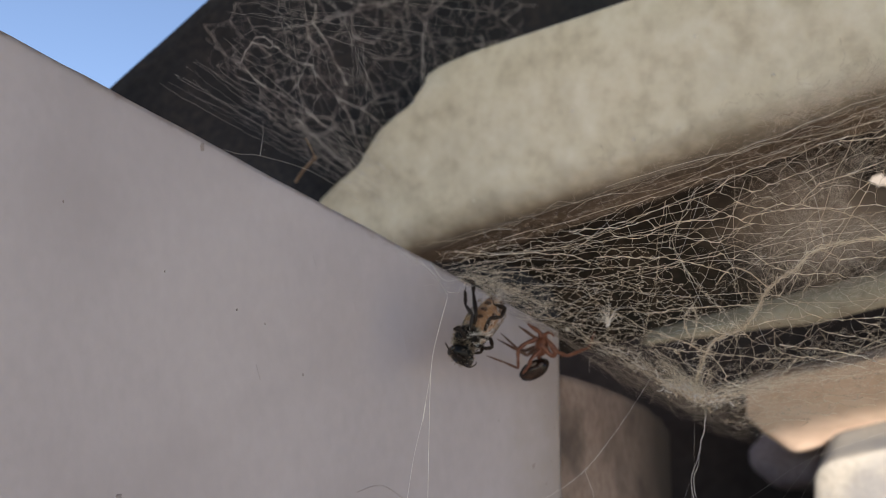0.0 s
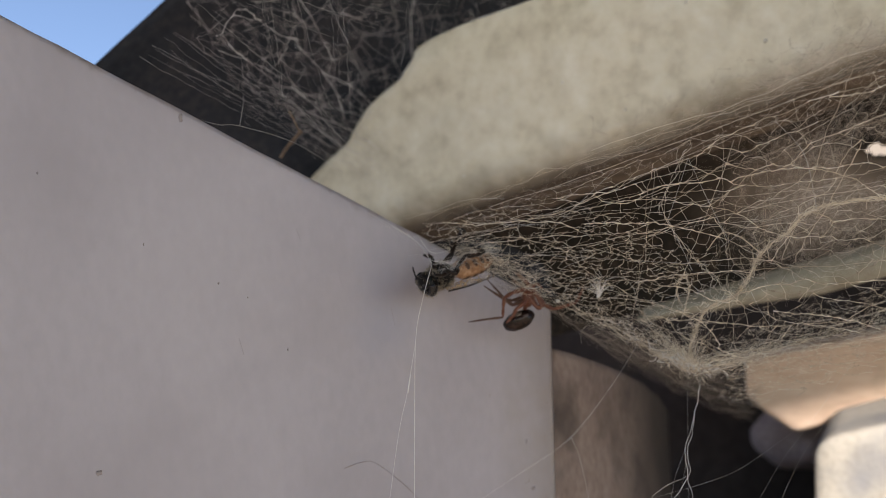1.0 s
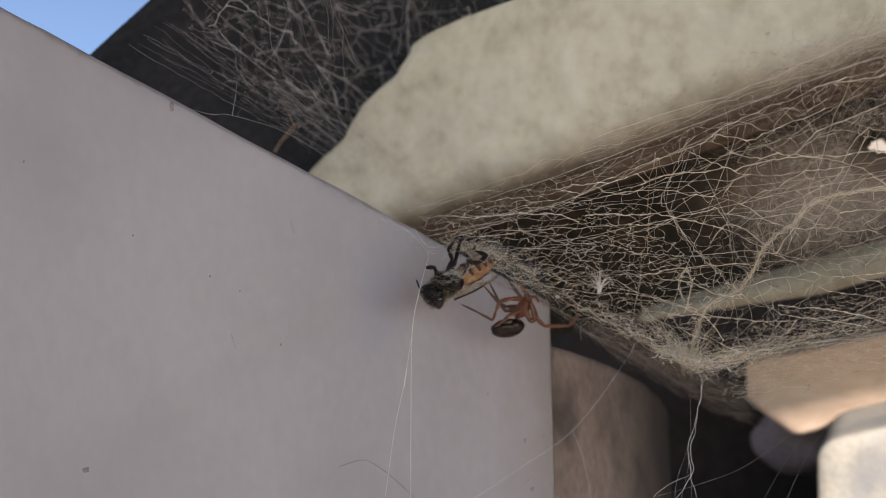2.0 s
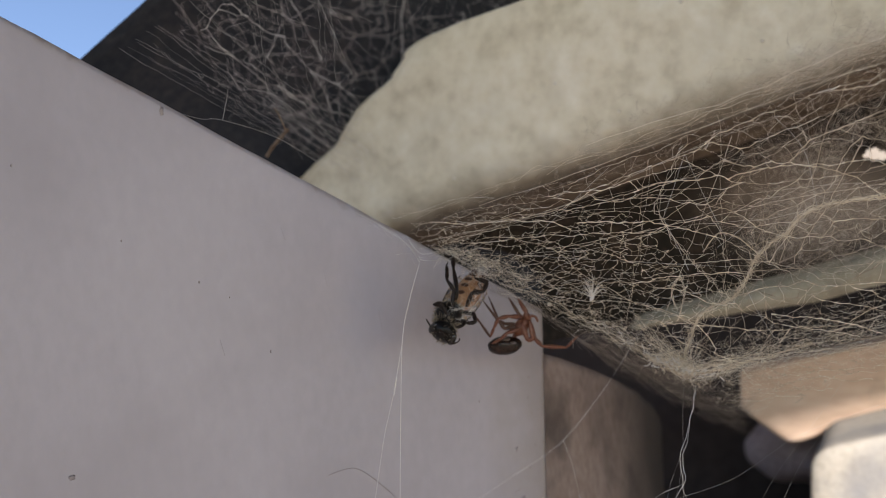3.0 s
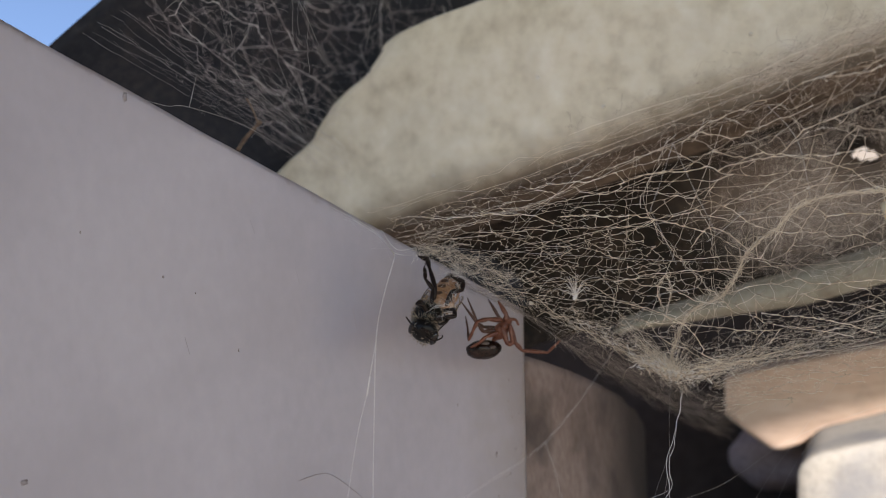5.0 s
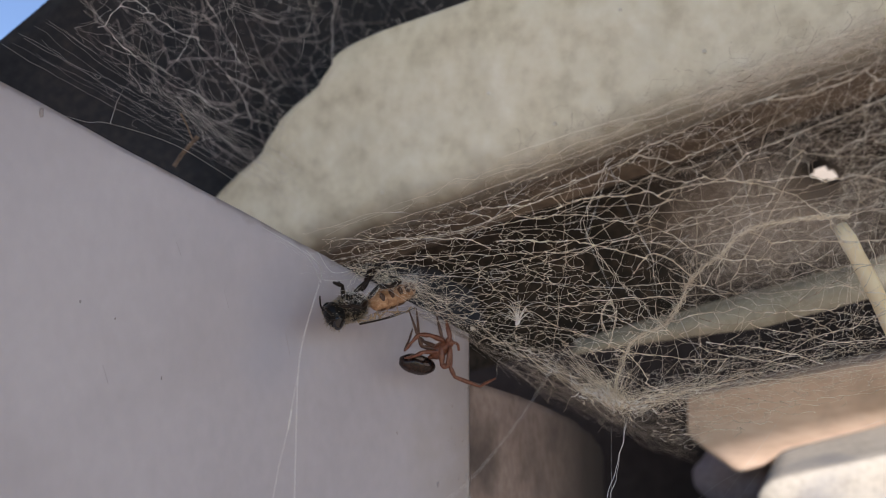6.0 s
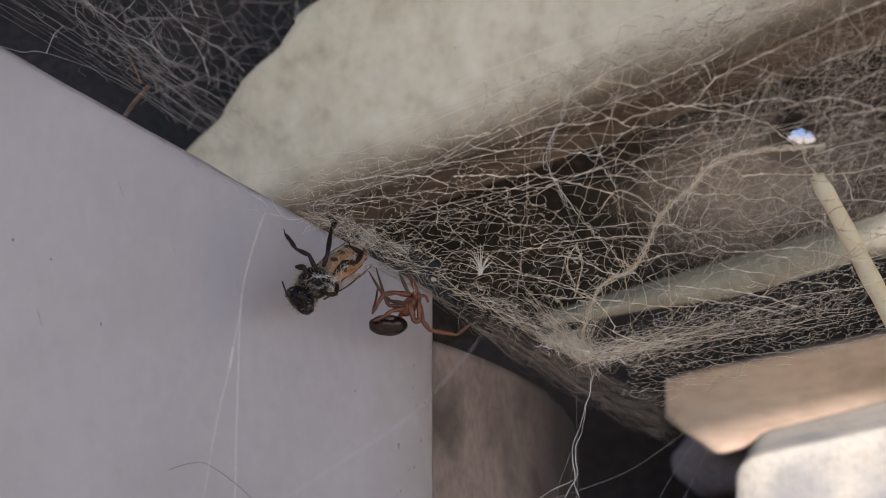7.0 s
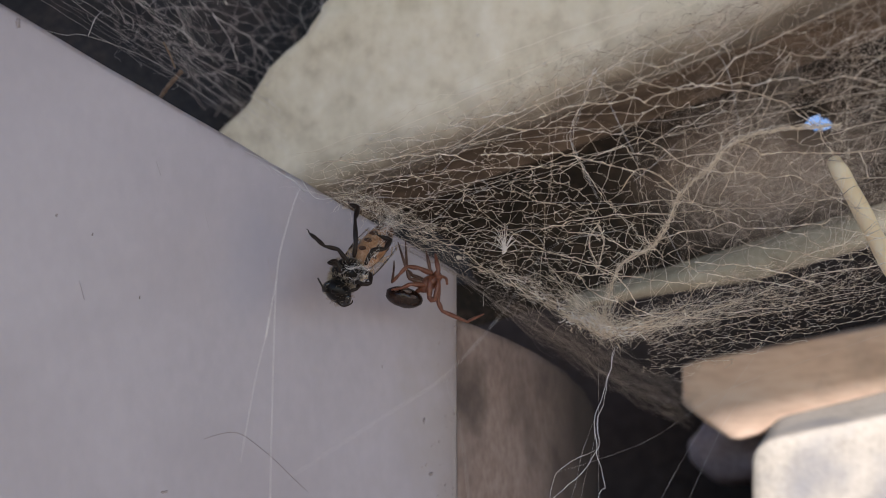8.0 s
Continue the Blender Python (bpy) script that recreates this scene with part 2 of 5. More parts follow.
def wing_material():
    m = bpy.data.materials.new("clear_amber_wing")
    m.use_nodes = True
    n, l = m.node_tree.nodes, m.node_tree.links
    b = n["Principled BSDF"]
    co, v = n.new("ShaderNodeTexCoord"), n.new("ShaderNodeTexVoronoi")
    v.feature, v.inputs["Scale"].default_value = "DISTANCE_TO_EDGE", 700
    l.new(co.outputs["Object"], v.inputs["Vector"])
    r = n.new("ShaderNodeMapRange")
    r.inputs["From Max"].default_value = 0.08
    r.inputs["To Min"].default_value, r.inputs["To Max"].default_value = 0.75, 0.22
    l.new(v.outputs["Distance"], r.inputs["Value"])
    l.new(r.outputs[0], b.inputs["Alpha"])
    b.inputs["Base Color"].default_value = (0.50, 0.36, 0.22, 1)
    b.inputs["Roughness"].default_value = 0.2
    return m


WING = wing_material()


# ---- building blocks
def mesh_object(name, verts, faces, mat, parent=None, smooth=True):
    me = bpy.data.meshes.new(name)
    me.from_pydata([tuple(v) for v in verts], [], faces)
    me.materials.append(mat)
    if smooth:
        me.polygons.foreach_set("use_smooth", [True] * len(me.polygons))
    me.update()
    ob = new(name, me)
    ob.parent = parent
    return ob


def part(name, bm, mat, parent=None, label="", smooth=True):
    me = bpy.data.meshes.new(name)
    bm.to_mesh(me)
    bm.free()
    me.materials.append(mat)
    if smooth:
        me.polygons.foreach_set("use_smooth", [True] * len(me.polygons))
    ob = new(name, me)
    ob.parent = parent
    return tagged(ob, label)


def tube(store, pts, radii, sides=3):
    """A thread through pts as a thin prism, added to store = (verts, faces)."""
    verts, faces = store
    pts = [Vector(p) for p in pts]
    if isinstance(radii, float):
        radii = [radii] * len(pts)
    base = len(verts)
    ref = Vector((0.31, 0.77, 0.55))
    for i, p in enumerate(pts):
        d = (pts[min(i + 1, len(pts) - 1)] - pts[max(i - 1, 0)])
        d = d.normalized() if d.length > 1e-9 else Vector((0, 0, 1))
        if abs(d.dot(ref)) > 0.95:
            ref = Vector((0.8, -0.1, 0.59))
        a = d.cross(ref).normalized()
        b = d.cross(a)
        for k in range(sides):
            w = 2 * math.pi * k / sides
            verts.append(p + (a * math.cos(w) + b * math.sin(w)) * radii[i])
    for i in range(len(pts) - 1):
        for k in range(sides):
            q, r = base + i * sides + k, base + i * sides + (k + 1) % sides
            faces.append((q, r, r + sides, q + sides))
    faces.append(tuple(range(base + sides - 1, base - 1, -1)))
    faces.append(tuple(range(len(verts) - sides, len(verts))))


def curve_points(pts, steps=5):
    """A smooth line through pts."""
    pts = [Vector(p) for p in pts]
    out = []
    for i in range(len(pts) - 1):
        p0, p1, p2, p3 = pts[max(i - 1, 0)], pts[i], pts[i + 1], pts[min(i + 2, len(pts) - 1)]
        for k in range(steps):
            t = k / steps
            out.append(0.5 * ((2 * p1) + (p2 - p0) * t + (2 * p0 - 5 * p1 + 4 * p2 - p3) * t * t + (3 * p1 - p0 - 3 * p2 + p3) * t ** 3))
    return out + [pts[-1]]


def limb(name, pts, radii, mat, parent, label="", sides=8, unit=0.001, jointed=False):
    """A leg, thread or feeler: a tapered rounded tube, in millimetres; jointed: straight between its points, each stretch swelling a little."""
    store = ([], [])
    if jointed:
        line, rs = [], []
        for i in range(len(pts) - 1):
            a, b = Vector(pts[i]), Vector(pts[i + 1])
            for k in range(7):
                f = k / 7
                line.append(a.lerp(b, f))
                rs.append((radii[i] + (radii[i + 1] - radii[i]) * f) * (0.78 + 0.34 * math.sin(math.pi * min(1, f * 1.1))) * unit)
        line.append(Vector(pts[-1]))
        rs.append(radii[-1] * 0.6 * unit)
        tube(store, [p * unit for p in line], rs, sides)
        return tagged(mesh_object(name, *store, mat, parent), label)
    line = curve_points(pts, 5)
    rs = []
    for i in range(len(line)):
        f = i / (len(line) - 1) * (len(radii) - 1)
        k = min(int(f), len(radii) - 2)
        rs.append((radii[k] + (radii[k + 1] - radii[k]) * (f - k)) * unit)
    tube(store, [p * unit for p in line], rs, sides)
    return tagged(mesh_object(name, *store, mat, parent), label)


def blob(centre, radii, turn=(0, 0, 0), rough=0.0, seg=20, rings=14, size=0.001, freq=1.0):
    """A rounded lump as a bmesh, in millimetres."""
    bm = bmesh.new()
    bmesh.ops.create_uvsphere(bm, u_segments=seg, v_segments=rings, radius=1)
    r = Euler([radians(a) for a in turn]).to_matrix()
    for v in bm.verts:
        k = 1 + rough * noise.noise(v.co * 2.3 * freq + Vector(centre))
        v.co = (r @ Vector((v.co.x * radii[0] * k, v.co.y * radii[1] * k, v.co.z * radii[2] * k)) + Vector(centre)) * size
    return bm


def slab_mesh(corners, thick, bevel=0.0005):
    """A flat board from its outline (metres), thickened along its normal away from the viewer and bevelled."""
    bm = bmesh.new()
    f = bm.faces.new([bm.verts.new(c) for c in corners])
    f.normal_update()
    n = f.normal.copy()
    if n.y > 0:
        f.normal_flip()
        n = -n
    ret = bmesh.ops.extrude_face_region(bm, geom=[f])
    bmesh.ops.translate(bm, vec=-n * thick, verts=[v for v in ret["geom"] if isinstance(v, bmesh.types.BMVert)])
    bmesh.ops.recalc_face_normals(bm, faces=bm.faces)
    if bevel:
        bmesh.ops.bevel(bm, geom=list(bm.edges), offset=bevel, segments=3, affect="EDGES", profile=0.5)
    return bm


def cm(x, y, z):
    return Vector((x, y, z)) * CM


def empty(name, m=None):
    ob = new(name)
    if m is not None:
        ob.matrix_world = m
    return ob


# ---- the added setting: ground, backing walls, and unseen wall, ledge and eaves that block light
def build_setting():
    bm = bmesh.new()
    bmesh.ops.create_grid(bm, x_segments=40, y_segments=40, size=600)
    for v in bm.verts:
        v.co.z = -1.5 + 0.02 * noise.noise(v.co * 0.2)
    tagged(part("ground", bm, EARTH), "pale brown earth ground lit by the sun", "ground", kind="structure")
    # Dark wall added to back the gap, where only darkness shows.
    bm = bmesh.new()
    xs, zs = (-5, 13.4, 19.5, 150), (-150, 1.4, 6.4, 39.5)
    for i in range(3):
        for j in range(3):
            if (i, j) == (1, 1):
                continue
            q = [cm(x, y, z) for y in (36, 42) for x, z in ((xs[i], zs[j]), (xs[i + 1], zs[j]), (xs[i + 1], zs[j + 1]), (xs[i], zs[j + 1]))]
            vs = [bm.verts.new(v) for v in q]
            for f in ((0, 1, 2, 3), (7, 6, 5, 4), (0, 4, 5, 1), (1, 5, 6, 2), (2, 6, 7, 3), (3, 7, 4, 0)):
                bm.faces.new([vs[k] for k in f])
    bmesh.ops.remove_doubles(bm, verts=bm.verts, dist=1e-6)
    tagged(part("wall_back", bm, DARK_BACKING, smooth=False), "dark wall added behind the roof edge to close the gap", "wall", kind="structure")
    # Pale board added far behind the opening to make it show white.
    bm = bmesh.new()
    bmesh.ops.create_cube(bm, size=1)
    for v in bm.verts:
        v.co = Vector((3.6 + 3.0 * v.co.x, 8.1 + 0.2 * v.co.y, -0.2 + 2.78 * v.co.z))
    tagged(part("hole_backing", bm, HOLE_BACKING, smooth=False), "pale sunlit board added far behind the gap to whiten the opening", "wall", kind="structure")
    # Unseen wall added to keep light from the right out of the gap.
    bm = bmesh.new()
    bmesh.ops.create_cube(bm, size=1)
    for v in bm.verts:
        v.co = cm(22.6 + 4 * v.co.x, 26 + 19.9 * v.co.y, -55 + 189 * v.co.z)
    tagged(part("unseen_wall_right", bm, DARK_BACKING, smooth=False), "unseen dark wall added beside the gap to block light", "wall", kind="structure")
    # Unseen ledge added to block light bounced up from the ground.
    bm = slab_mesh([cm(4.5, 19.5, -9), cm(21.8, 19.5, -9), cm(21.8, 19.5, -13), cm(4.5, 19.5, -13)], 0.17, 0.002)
    tagged(part("sill", bm, DARK_BACKING), "unseen dark ledge added at the foot of the gap to block light", "sill", kind="structure")
    # Unseen eaves added to block the sun, stepped so it reaches beam and stone.
    bm = bmesh.new()
    for x0, x1, y0, y1, yr in ((-30, 35.0, -58, 60, -58), (35.0, 150, -32.0, 60, 5.4)):
        vs = [bm.verts.new(cm(*p)) for p in ((x0, y0, 40), (x1, yr, 40), (x1, y1, 40), (x0, y1, 40), (x0, y0, 41.5), (x1, yr, 41.5), (x1, y1, 41.5), (x0, y1, 41.5))]
        for q in ((3, 2, 1, 0), (4, 5, 6, 7), (0, 1, 5, 4), (1, 2, 6, 5), (2, 3, 7, 6), (3, 0, 4, 7)):
            bm.faces.new([vs[k] for k in q])
    tagged(part("sun_block_eaves", bm, SUN_BLOCK, smooth=False), "unseen eaves slab added to keep the sun off the corner", "eaves", kind="structure")


build_setting()


# ---- the painted metal post whose slanting top the web is tied to
def panel_y(x, z):
    return 16.82 + 0.73 * x + 0.138 * max(z, -12)


def top_z(x):
    return 0.50 - 0.552 * x + 0.02 * noise.noise(Vector((x * 2, 0.3, 0)))


def build_post():
    post = empty("metal_post", pose(0.0, 0.16, -0.12))
    inv = post.matrix_world.inverted()
    verts, faces = [], []
    xs = [-14 + 0.25 * i for i in range(65)] + [2.30, 2.33, 2.36, 2.38, 2.40]
    rows = 28
    for x in xs:
        top = top_z(x)
        for j in range(rows):
            f = j / (rows - 1)
            z = top + (-12 - top) * f ** 1.6 if j < rows - 1 else -149
            dent = 0.018 * noise.noise(Vector((x * 0.35, z * 0.5, 4.0))) + 0.004 * noise.noise(Vector((x * 1.6, z * 0.9, 9.0)))
            roll = 0.03 * max(0, 1 - (top - z) / 0.05) ** 2 + 0.13 * max(0, (x - 2.26) / 0.14) ** 2
            verts.append(inv @ cm(x, panel_y(x, z) + dent + roll, z))
    n = len(xs)
    for i in range(n - 1):
        for j in range(rows - 1):
            a = i * rows + j
            faces.append((a, a + 1, a + rows + 1, a + rows))
    off = len(verts)
    for k in range(off):
        verts.append(verts[k] + Vector((-0.0008, 0.0010, 0)))
    for i in range(n - 1):
        for j in range(rows - 1):
            a = off + i * rows + j
            faces.append((a, a + rows, a + rows + 1, a + 1))
    for i in range(n - 1):
        faces.append((i * rows, (i + 1) * rows, off + (i + 1) * rows, off + i * rows))
    e = (n - 1) * rows
    for j in range(rows - 1):
        faces.append((e + j, e + j + 1, off + e + j + 1, off + e + j))
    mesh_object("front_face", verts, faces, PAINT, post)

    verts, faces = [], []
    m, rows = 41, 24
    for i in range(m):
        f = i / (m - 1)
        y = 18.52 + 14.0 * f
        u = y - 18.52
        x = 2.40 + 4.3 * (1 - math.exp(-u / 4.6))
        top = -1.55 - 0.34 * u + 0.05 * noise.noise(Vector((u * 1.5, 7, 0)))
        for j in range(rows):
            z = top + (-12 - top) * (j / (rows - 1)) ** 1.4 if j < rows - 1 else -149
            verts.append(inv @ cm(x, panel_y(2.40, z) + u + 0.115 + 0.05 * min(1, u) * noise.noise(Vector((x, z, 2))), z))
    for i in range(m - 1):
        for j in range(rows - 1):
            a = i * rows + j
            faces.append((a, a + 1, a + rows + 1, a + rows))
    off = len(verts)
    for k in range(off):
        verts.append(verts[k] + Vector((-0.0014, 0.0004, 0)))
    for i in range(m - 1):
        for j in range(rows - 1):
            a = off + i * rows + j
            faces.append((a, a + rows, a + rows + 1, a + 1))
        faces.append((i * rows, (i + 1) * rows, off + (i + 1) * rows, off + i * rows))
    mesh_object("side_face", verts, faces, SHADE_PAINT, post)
    tagged(post, "lilac-grey painted metal post with a slanting top edge", "post")

    specks = [(-3.70, -2.53, 0.05, 0.035), (-2.92, 2.00, 0.035, 0.07), (-2.45, -0.24, 0.018, 0.02), 
              (-1.26, -3.53, 0.06, 0.02), (-2.1, -0.45, 0.012, 0.015), (-3.3, 0.3, 0.012, 0.02),
              (1.3, -2.2, 0.02, 0.05), (-4.4, 1.2, 0.014, 0.02), (-1.6, -1.2, 0.012, 0.025), (1.9, -3.0, 0.03, 0.05), (2.0, -3.75, 0.05, 0.03)]
    for x, z, a, b in specks:
        bm = blob((0, 0, 0), (0.75 * a, 0.008, 0.75 * b), (0, 0, 36), 0.9, 12, 9, CM, 3)
        for v in bm.verts:
            v.co += inv @ cm(x, panel_y(x, z) - 0.004, z)
        part("paint_speck", bm, SPECK, post, "small dark fly speck")
    rng = random.Random(7)
    for k in range(70):
        x = 1.75 + 0.62 * rng.random() ** 0.5
        z = -1.5 - 3.2 * rng.random()
        r = 0.005 + 0.014 * rng.random() ** 3
        bm = blob((0, 0, 0), (r, 0.006, r * (0.7 + rng.random())), (0, 0, 36), 0.7, 7, 5, CM, 3)
        for v in bm.verts:
            v.co += inv @ cm(x, panel_y(x, z) - 0.002, z)
        part("dirt_fleck", bm, SMUDGE, post)
    for x0, z0, l in ((-0.95, -0.1, 0.25), (-1.5, 0.5, 0.18), (-0.2, -0.7, 0.3), (-2.2, -1.0, 0.22), (0.9, -2.4, 0.4), (1.4, -2.9, 0.35)):
        store = ([], [])
        tube(store, [inv @ cm(x0 + 0.02 * k, panel_y(x0 + 0.02 * k, z0 - l * k / 3) - 0.001, z0 - l * k / 3) for k in range(4)], 0.000035, 4)
        mesh_object("scratch", *store, SCRATCH, post)
    store = ([], [])
    hair = [(-0.86, -2.95), (-0.62, -2.90), (-0.43, -2.95), (-0.10, -3.25), (0.12, -3.50), (0.34, -3.74)]
    tube(store, curve_points([cm(x, panel_y(x, z) - 0.012, z) for x, z in hair], 6), 0.00005, 4)
    tagged(mesh_object("loose_hair", *store, SPECK), "thin dark curved hair stuck to the painted metal", "hair")


build_post()


# ---- the corrugated sheet above, cream on its outer wave, brown in its hollow
def sheet_point(p, x):
    """A point of the profile p = (y, z) at x = 5.6, carried along the wave to x."""
    return Vector((x, p[0] - 0.5 * (x - 5.6), p[1] + 0.33 * (x - 5.6)))


def build_sheet():
    sheet = empty("corrugated_sheet", pose(0.05, 0.2, 0.03))
    inv = sheet.matrix_world.inverted()
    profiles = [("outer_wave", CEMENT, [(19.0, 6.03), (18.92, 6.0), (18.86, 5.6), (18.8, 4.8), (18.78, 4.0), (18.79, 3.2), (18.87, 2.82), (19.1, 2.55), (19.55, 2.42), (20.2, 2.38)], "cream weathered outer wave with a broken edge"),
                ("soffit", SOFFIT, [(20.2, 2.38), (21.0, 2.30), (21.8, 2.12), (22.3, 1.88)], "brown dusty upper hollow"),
                ("hollow", DUSTY_SHADE, [(22.3, 1.88), (22.65, 1.62), (23.0, 1.25), (23.35, 0.6), (23.5, 0.0), (23.55, -0.6), (23.5, -1.1)], "brown dusty hollow with its deep shade in the colour"),
                ("ridge", RIDGE, [(23.5, -1.1), (23.2, -1.15), (23.04, -1.32), (23.02, -1.5), (23.15, -1.68), (23.4, -1.78), (24.2, -1.8)], "grey-green rounded lower ridge")]
    for name, mat, prof, label in profiles:
        line = curve_points([Vector((p[0], p[1], 0)) for p in prof], 12 if name == "hollow" else 9)
        cols = 420 if name == "hollow" else 110
        verts, faces = [], []
        for r, p in enumerate(line):
            zp = p.y
            left = (-5.64 + 0.98 * min(zp, 6.1)) / 0.6766 if name != "ridge" else 4.9
            left = max(left, -4.5)
            left += 0.04 * noise.noise(Vector((zp * 3.1, 3, 0))) + 0.06 * noise.noise(Vector((zp * 7.5, 5, 0))) + 0.03 * noise.noise(Vector((zp * 19, 5, 0)))
            if name == "outer_wave":
                for middle, wide, out in ((4.65, 0.17, 0.24), (5.25, 0.13, -0.14), (5.5, 0.12, 0.12), (5.95, 0.12, -0.18)):
                    left += out * math.exp(-((zp - middle) / wide) ** 2)
            for c in range(cols):
                x = left + (11 - left) * (c / (cols - 1)) ** 1.3
                slim = (0.35 + 0.65 * min(1, max(0, (x - 5.2) / 3))) if name == "ridge" else 1
                q = sheet_point((p.x, -1.1 + (p.y + 1.1) * slim if name == "ridge" else p.y), x)
                if name == "outer_wave":
                    q.z -= 0.09 * max(0, x - 1.0) * min(1, max(0, (zp - 5.2) / 0.8))
                k = 0.035 * noise.noise(q * 0.9) + 0.012 * noise.noise(q * 3.1)
                if name == "hollow":
                    k += 0.05 * noise.noise(q * 1.7)
                edge = 0.06 * math.exp(-((x - left) / 0.12) ** 2) if name == "outer_wave" else 0
                verts.append(inv @ ((q + Vector((0, k + edge, 0.4 * k))) * CM))
        rows = len(line)
        for r in range(rows - 1):
            for c in range(cols - 1):
                a = r * cols + c
                if name == "hollow":
                    mid = ((sheet.matrix_world @ verts[a]) + (sheet.matrix_world @ verts[a + cols + 1])) * 50
                    if math.hypot((mid.x - 9.22) / 0.22, (mid.z - 1.93 + 0.28 * (mid.x - 9.2)) / 0.12) < 1 + 0.7 * noise.noise(mid * 4):
                        continue
                faces.append((a, a + 1, a + cols + 1, a + cols))
        off = len(verts)
        back = Vector((0.0012, 0.004, 0.0008)) if name == "outer_wave" else Vector((0.0008, 0.002, 0.001))
        used = list(faces)
        for k in range(off):
            verts.append(verts[k] + back)
        for f in used:
            faces.append(tuple(off + k for k in reversed(f)))
        for r in range(rows - 1):
            a = r * cols
            faces.append((a, a + cols, off + a + cols, off + a))
        for c in range(cols - 1):
            faces.append((c, off + c, off + c + 1, c + 1))
            e = (rows - 1) * cols + c
            faces.append((e, e + 1, off + e + 1, off + e))
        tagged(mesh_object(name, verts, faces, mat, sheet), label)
    tagged(sheet, "cream corrugated fibre-cement roof sheet, brown and dusty in its hollow", "roof sheet")
    for x, z in ((2.84, 3.2), (7.3, 4.9), (3.9, 2.6), (1.0, 1.55), (6.1, 3.6), (4.9, 4.4)):
        y = 18.8 - 0.5 * (x - 5.6)
        bm = blob((0, 0, 0), (0.035, 0.03, 0.03), (0, 0, 0), 0.5, 9, 7, CM, 2)
        for v in bm.verts:
            v.co += inv @ cm(x, y - 0.02, z)
        part("lime_grain", bm, CRUMB, sheet, "white grain of lime")


build_sheet()


def build_dark_sheet():
    """The dark sheet behind, its shade put into the colour, whose slanting end stands against the sky."""
    d = Vector((1.65, 0, 1.47)).normalized()
    foot = Vector((-5.88, 20.2, 3.65)) - d * 7
    verts, faces = [], []
    cols, rows = 60, 40
    for j in range(rows):
        w = j / (rows - 1)
        start = foot + d * (17 * w)
        for i in range(cols):
            f = i / (cols - 1)
            x = start.x + (7.5 - start.x) * f
            z = start.z
            y = 20.2 + 4.6 * (1 - math.exp(-(x - start.x) / 3.2)) + 0.03 * noise.noise(Vector((x, z, 0)))
            verts.append(cm(x, y, z))
    for j in range(rows - 1):
        for i in range(cols - 1):
            a = j * cols + i
            faces.append((a, a + 1, a + cols + 1, a + cols))
    off = len(verts)
    verts += [v + Vector((0.001, 0.004, 0)) for v in verts]
    for f in list(faces):
        faces.append(tuple(off + k for k in reversed(f)))
    for j in range(rows - 1):
        a = j * cols
        faces.append((a, a + cols, off + a + cols, off + a))
    tagged(mesh_object("roof_sheet", verts, faces, DARK), "dark roof sheet with a straight slanting end, its shade put into the colour", "roof sheet")


build_dark_sheet()


# ---- timber and stone low down in the sun
def build_beam():
    bm = bmesh.new()
    bmesh.ops.create_cube(bm, size=1)
    bmesh.ops.bevel(bm, geom=list(bm.edges), offset=0.05, segments=6, affect="EDGES", profile=0.5)
    bmesh.ops.subdivide_edges(bm, edges=list(bm.edges), cuts=3, use_grid_fill=True)
    for v in bm.verts:
        x = (v.co.x + 0.5)
        z = v.co.z
        top, low = -2.95 + 0.19 * (12.5 * x) - 0.25 * (v.co.y + 0.5), -4.95 + 0.185 * (12.5 * x)
        zz = low + (top - low) * (z + 0.5)
        xx = 8.5 + 12.5 * x + 2.6 * max(0, 0.5 - (z + 0.5)) * max(0, 1 - x * 4)
        v.co = cm(xx + (1 - x) * 1.0 * (v.co.y + 0.5), 28.35 + 3.2 * (v.co.y + 0.5) + 0.05 * noise.noise(Vector((xx, zz, 0))), zz + 0.04 * noise.noise(Vector((xx * 1.2, 3, zz))))
    tagged(part("timber_beam", bm, TIMBER), "tan sawn timber beam end with rounded corners, half in sun", "beam")


def build_stone():
    bm = bmesh.new()
    bmesh.ops.create_cube(bm, size=1)
    bmesh.ops.bevel(bm, geom=list(bm.edges), offset=0.05, segments=6, affect="EDGES", profile=0.5)
    bmesh.ops.subdivide_edges(bm, edges=list(bm.edges), cuts=5, use_grid_fill=True)
    for v in bm.verts:
        x, z = v.co.x + 0.5, v.co.z + 0.5
        top = -4.28 + 0.19 * 13 * x
        xx, zz = 8.85 + 13 * x, -13 + (top + 13) * z
        k = noise.noise(Vector((xx * 0.8, zz * 0.8, 1.0)))
        v.co = cm(xx + 0.05 * k + (1 - x) * 1.8 * (v.co.y + 0.5), 24.3 + 4 * (v.co.y + 0.5) + 0.10 * k, zz + 0.06 * k)
    tagged(part("stone_block", bm, STONE), "white limewashed stone block lit by the sun", "stone")


def build_lilac_lump():
    # Lilac-grey lump filling the space below the beam's corner.
    bm = blob((11.2, 31.4, -5.6), (1.6, 1.0, 1.0), (0, 12, 0), 0.25, 40, 28, CM, 0.7)
    tagged(part("lilac_lump", bm, LILAC_GREY), "lilac-grey lump between beam and stone", "mortar")


build_beam()
build_stone()
build_lilac_lump()


# ---- webs
from mathutils.geometry import delaunay_2d_cdt


def inside(p, poly):
    hit = False
    for (x0, z0), (x1, z1) in zip(poly, poly[1:] + poly[:1]):
        if (z0 > p[1]) != (z1 > p[1]) and p[0] < (x1 - x0) * (p[1] - z0) / (z1 - z0) + x0:
            hit = not hit
    return hit


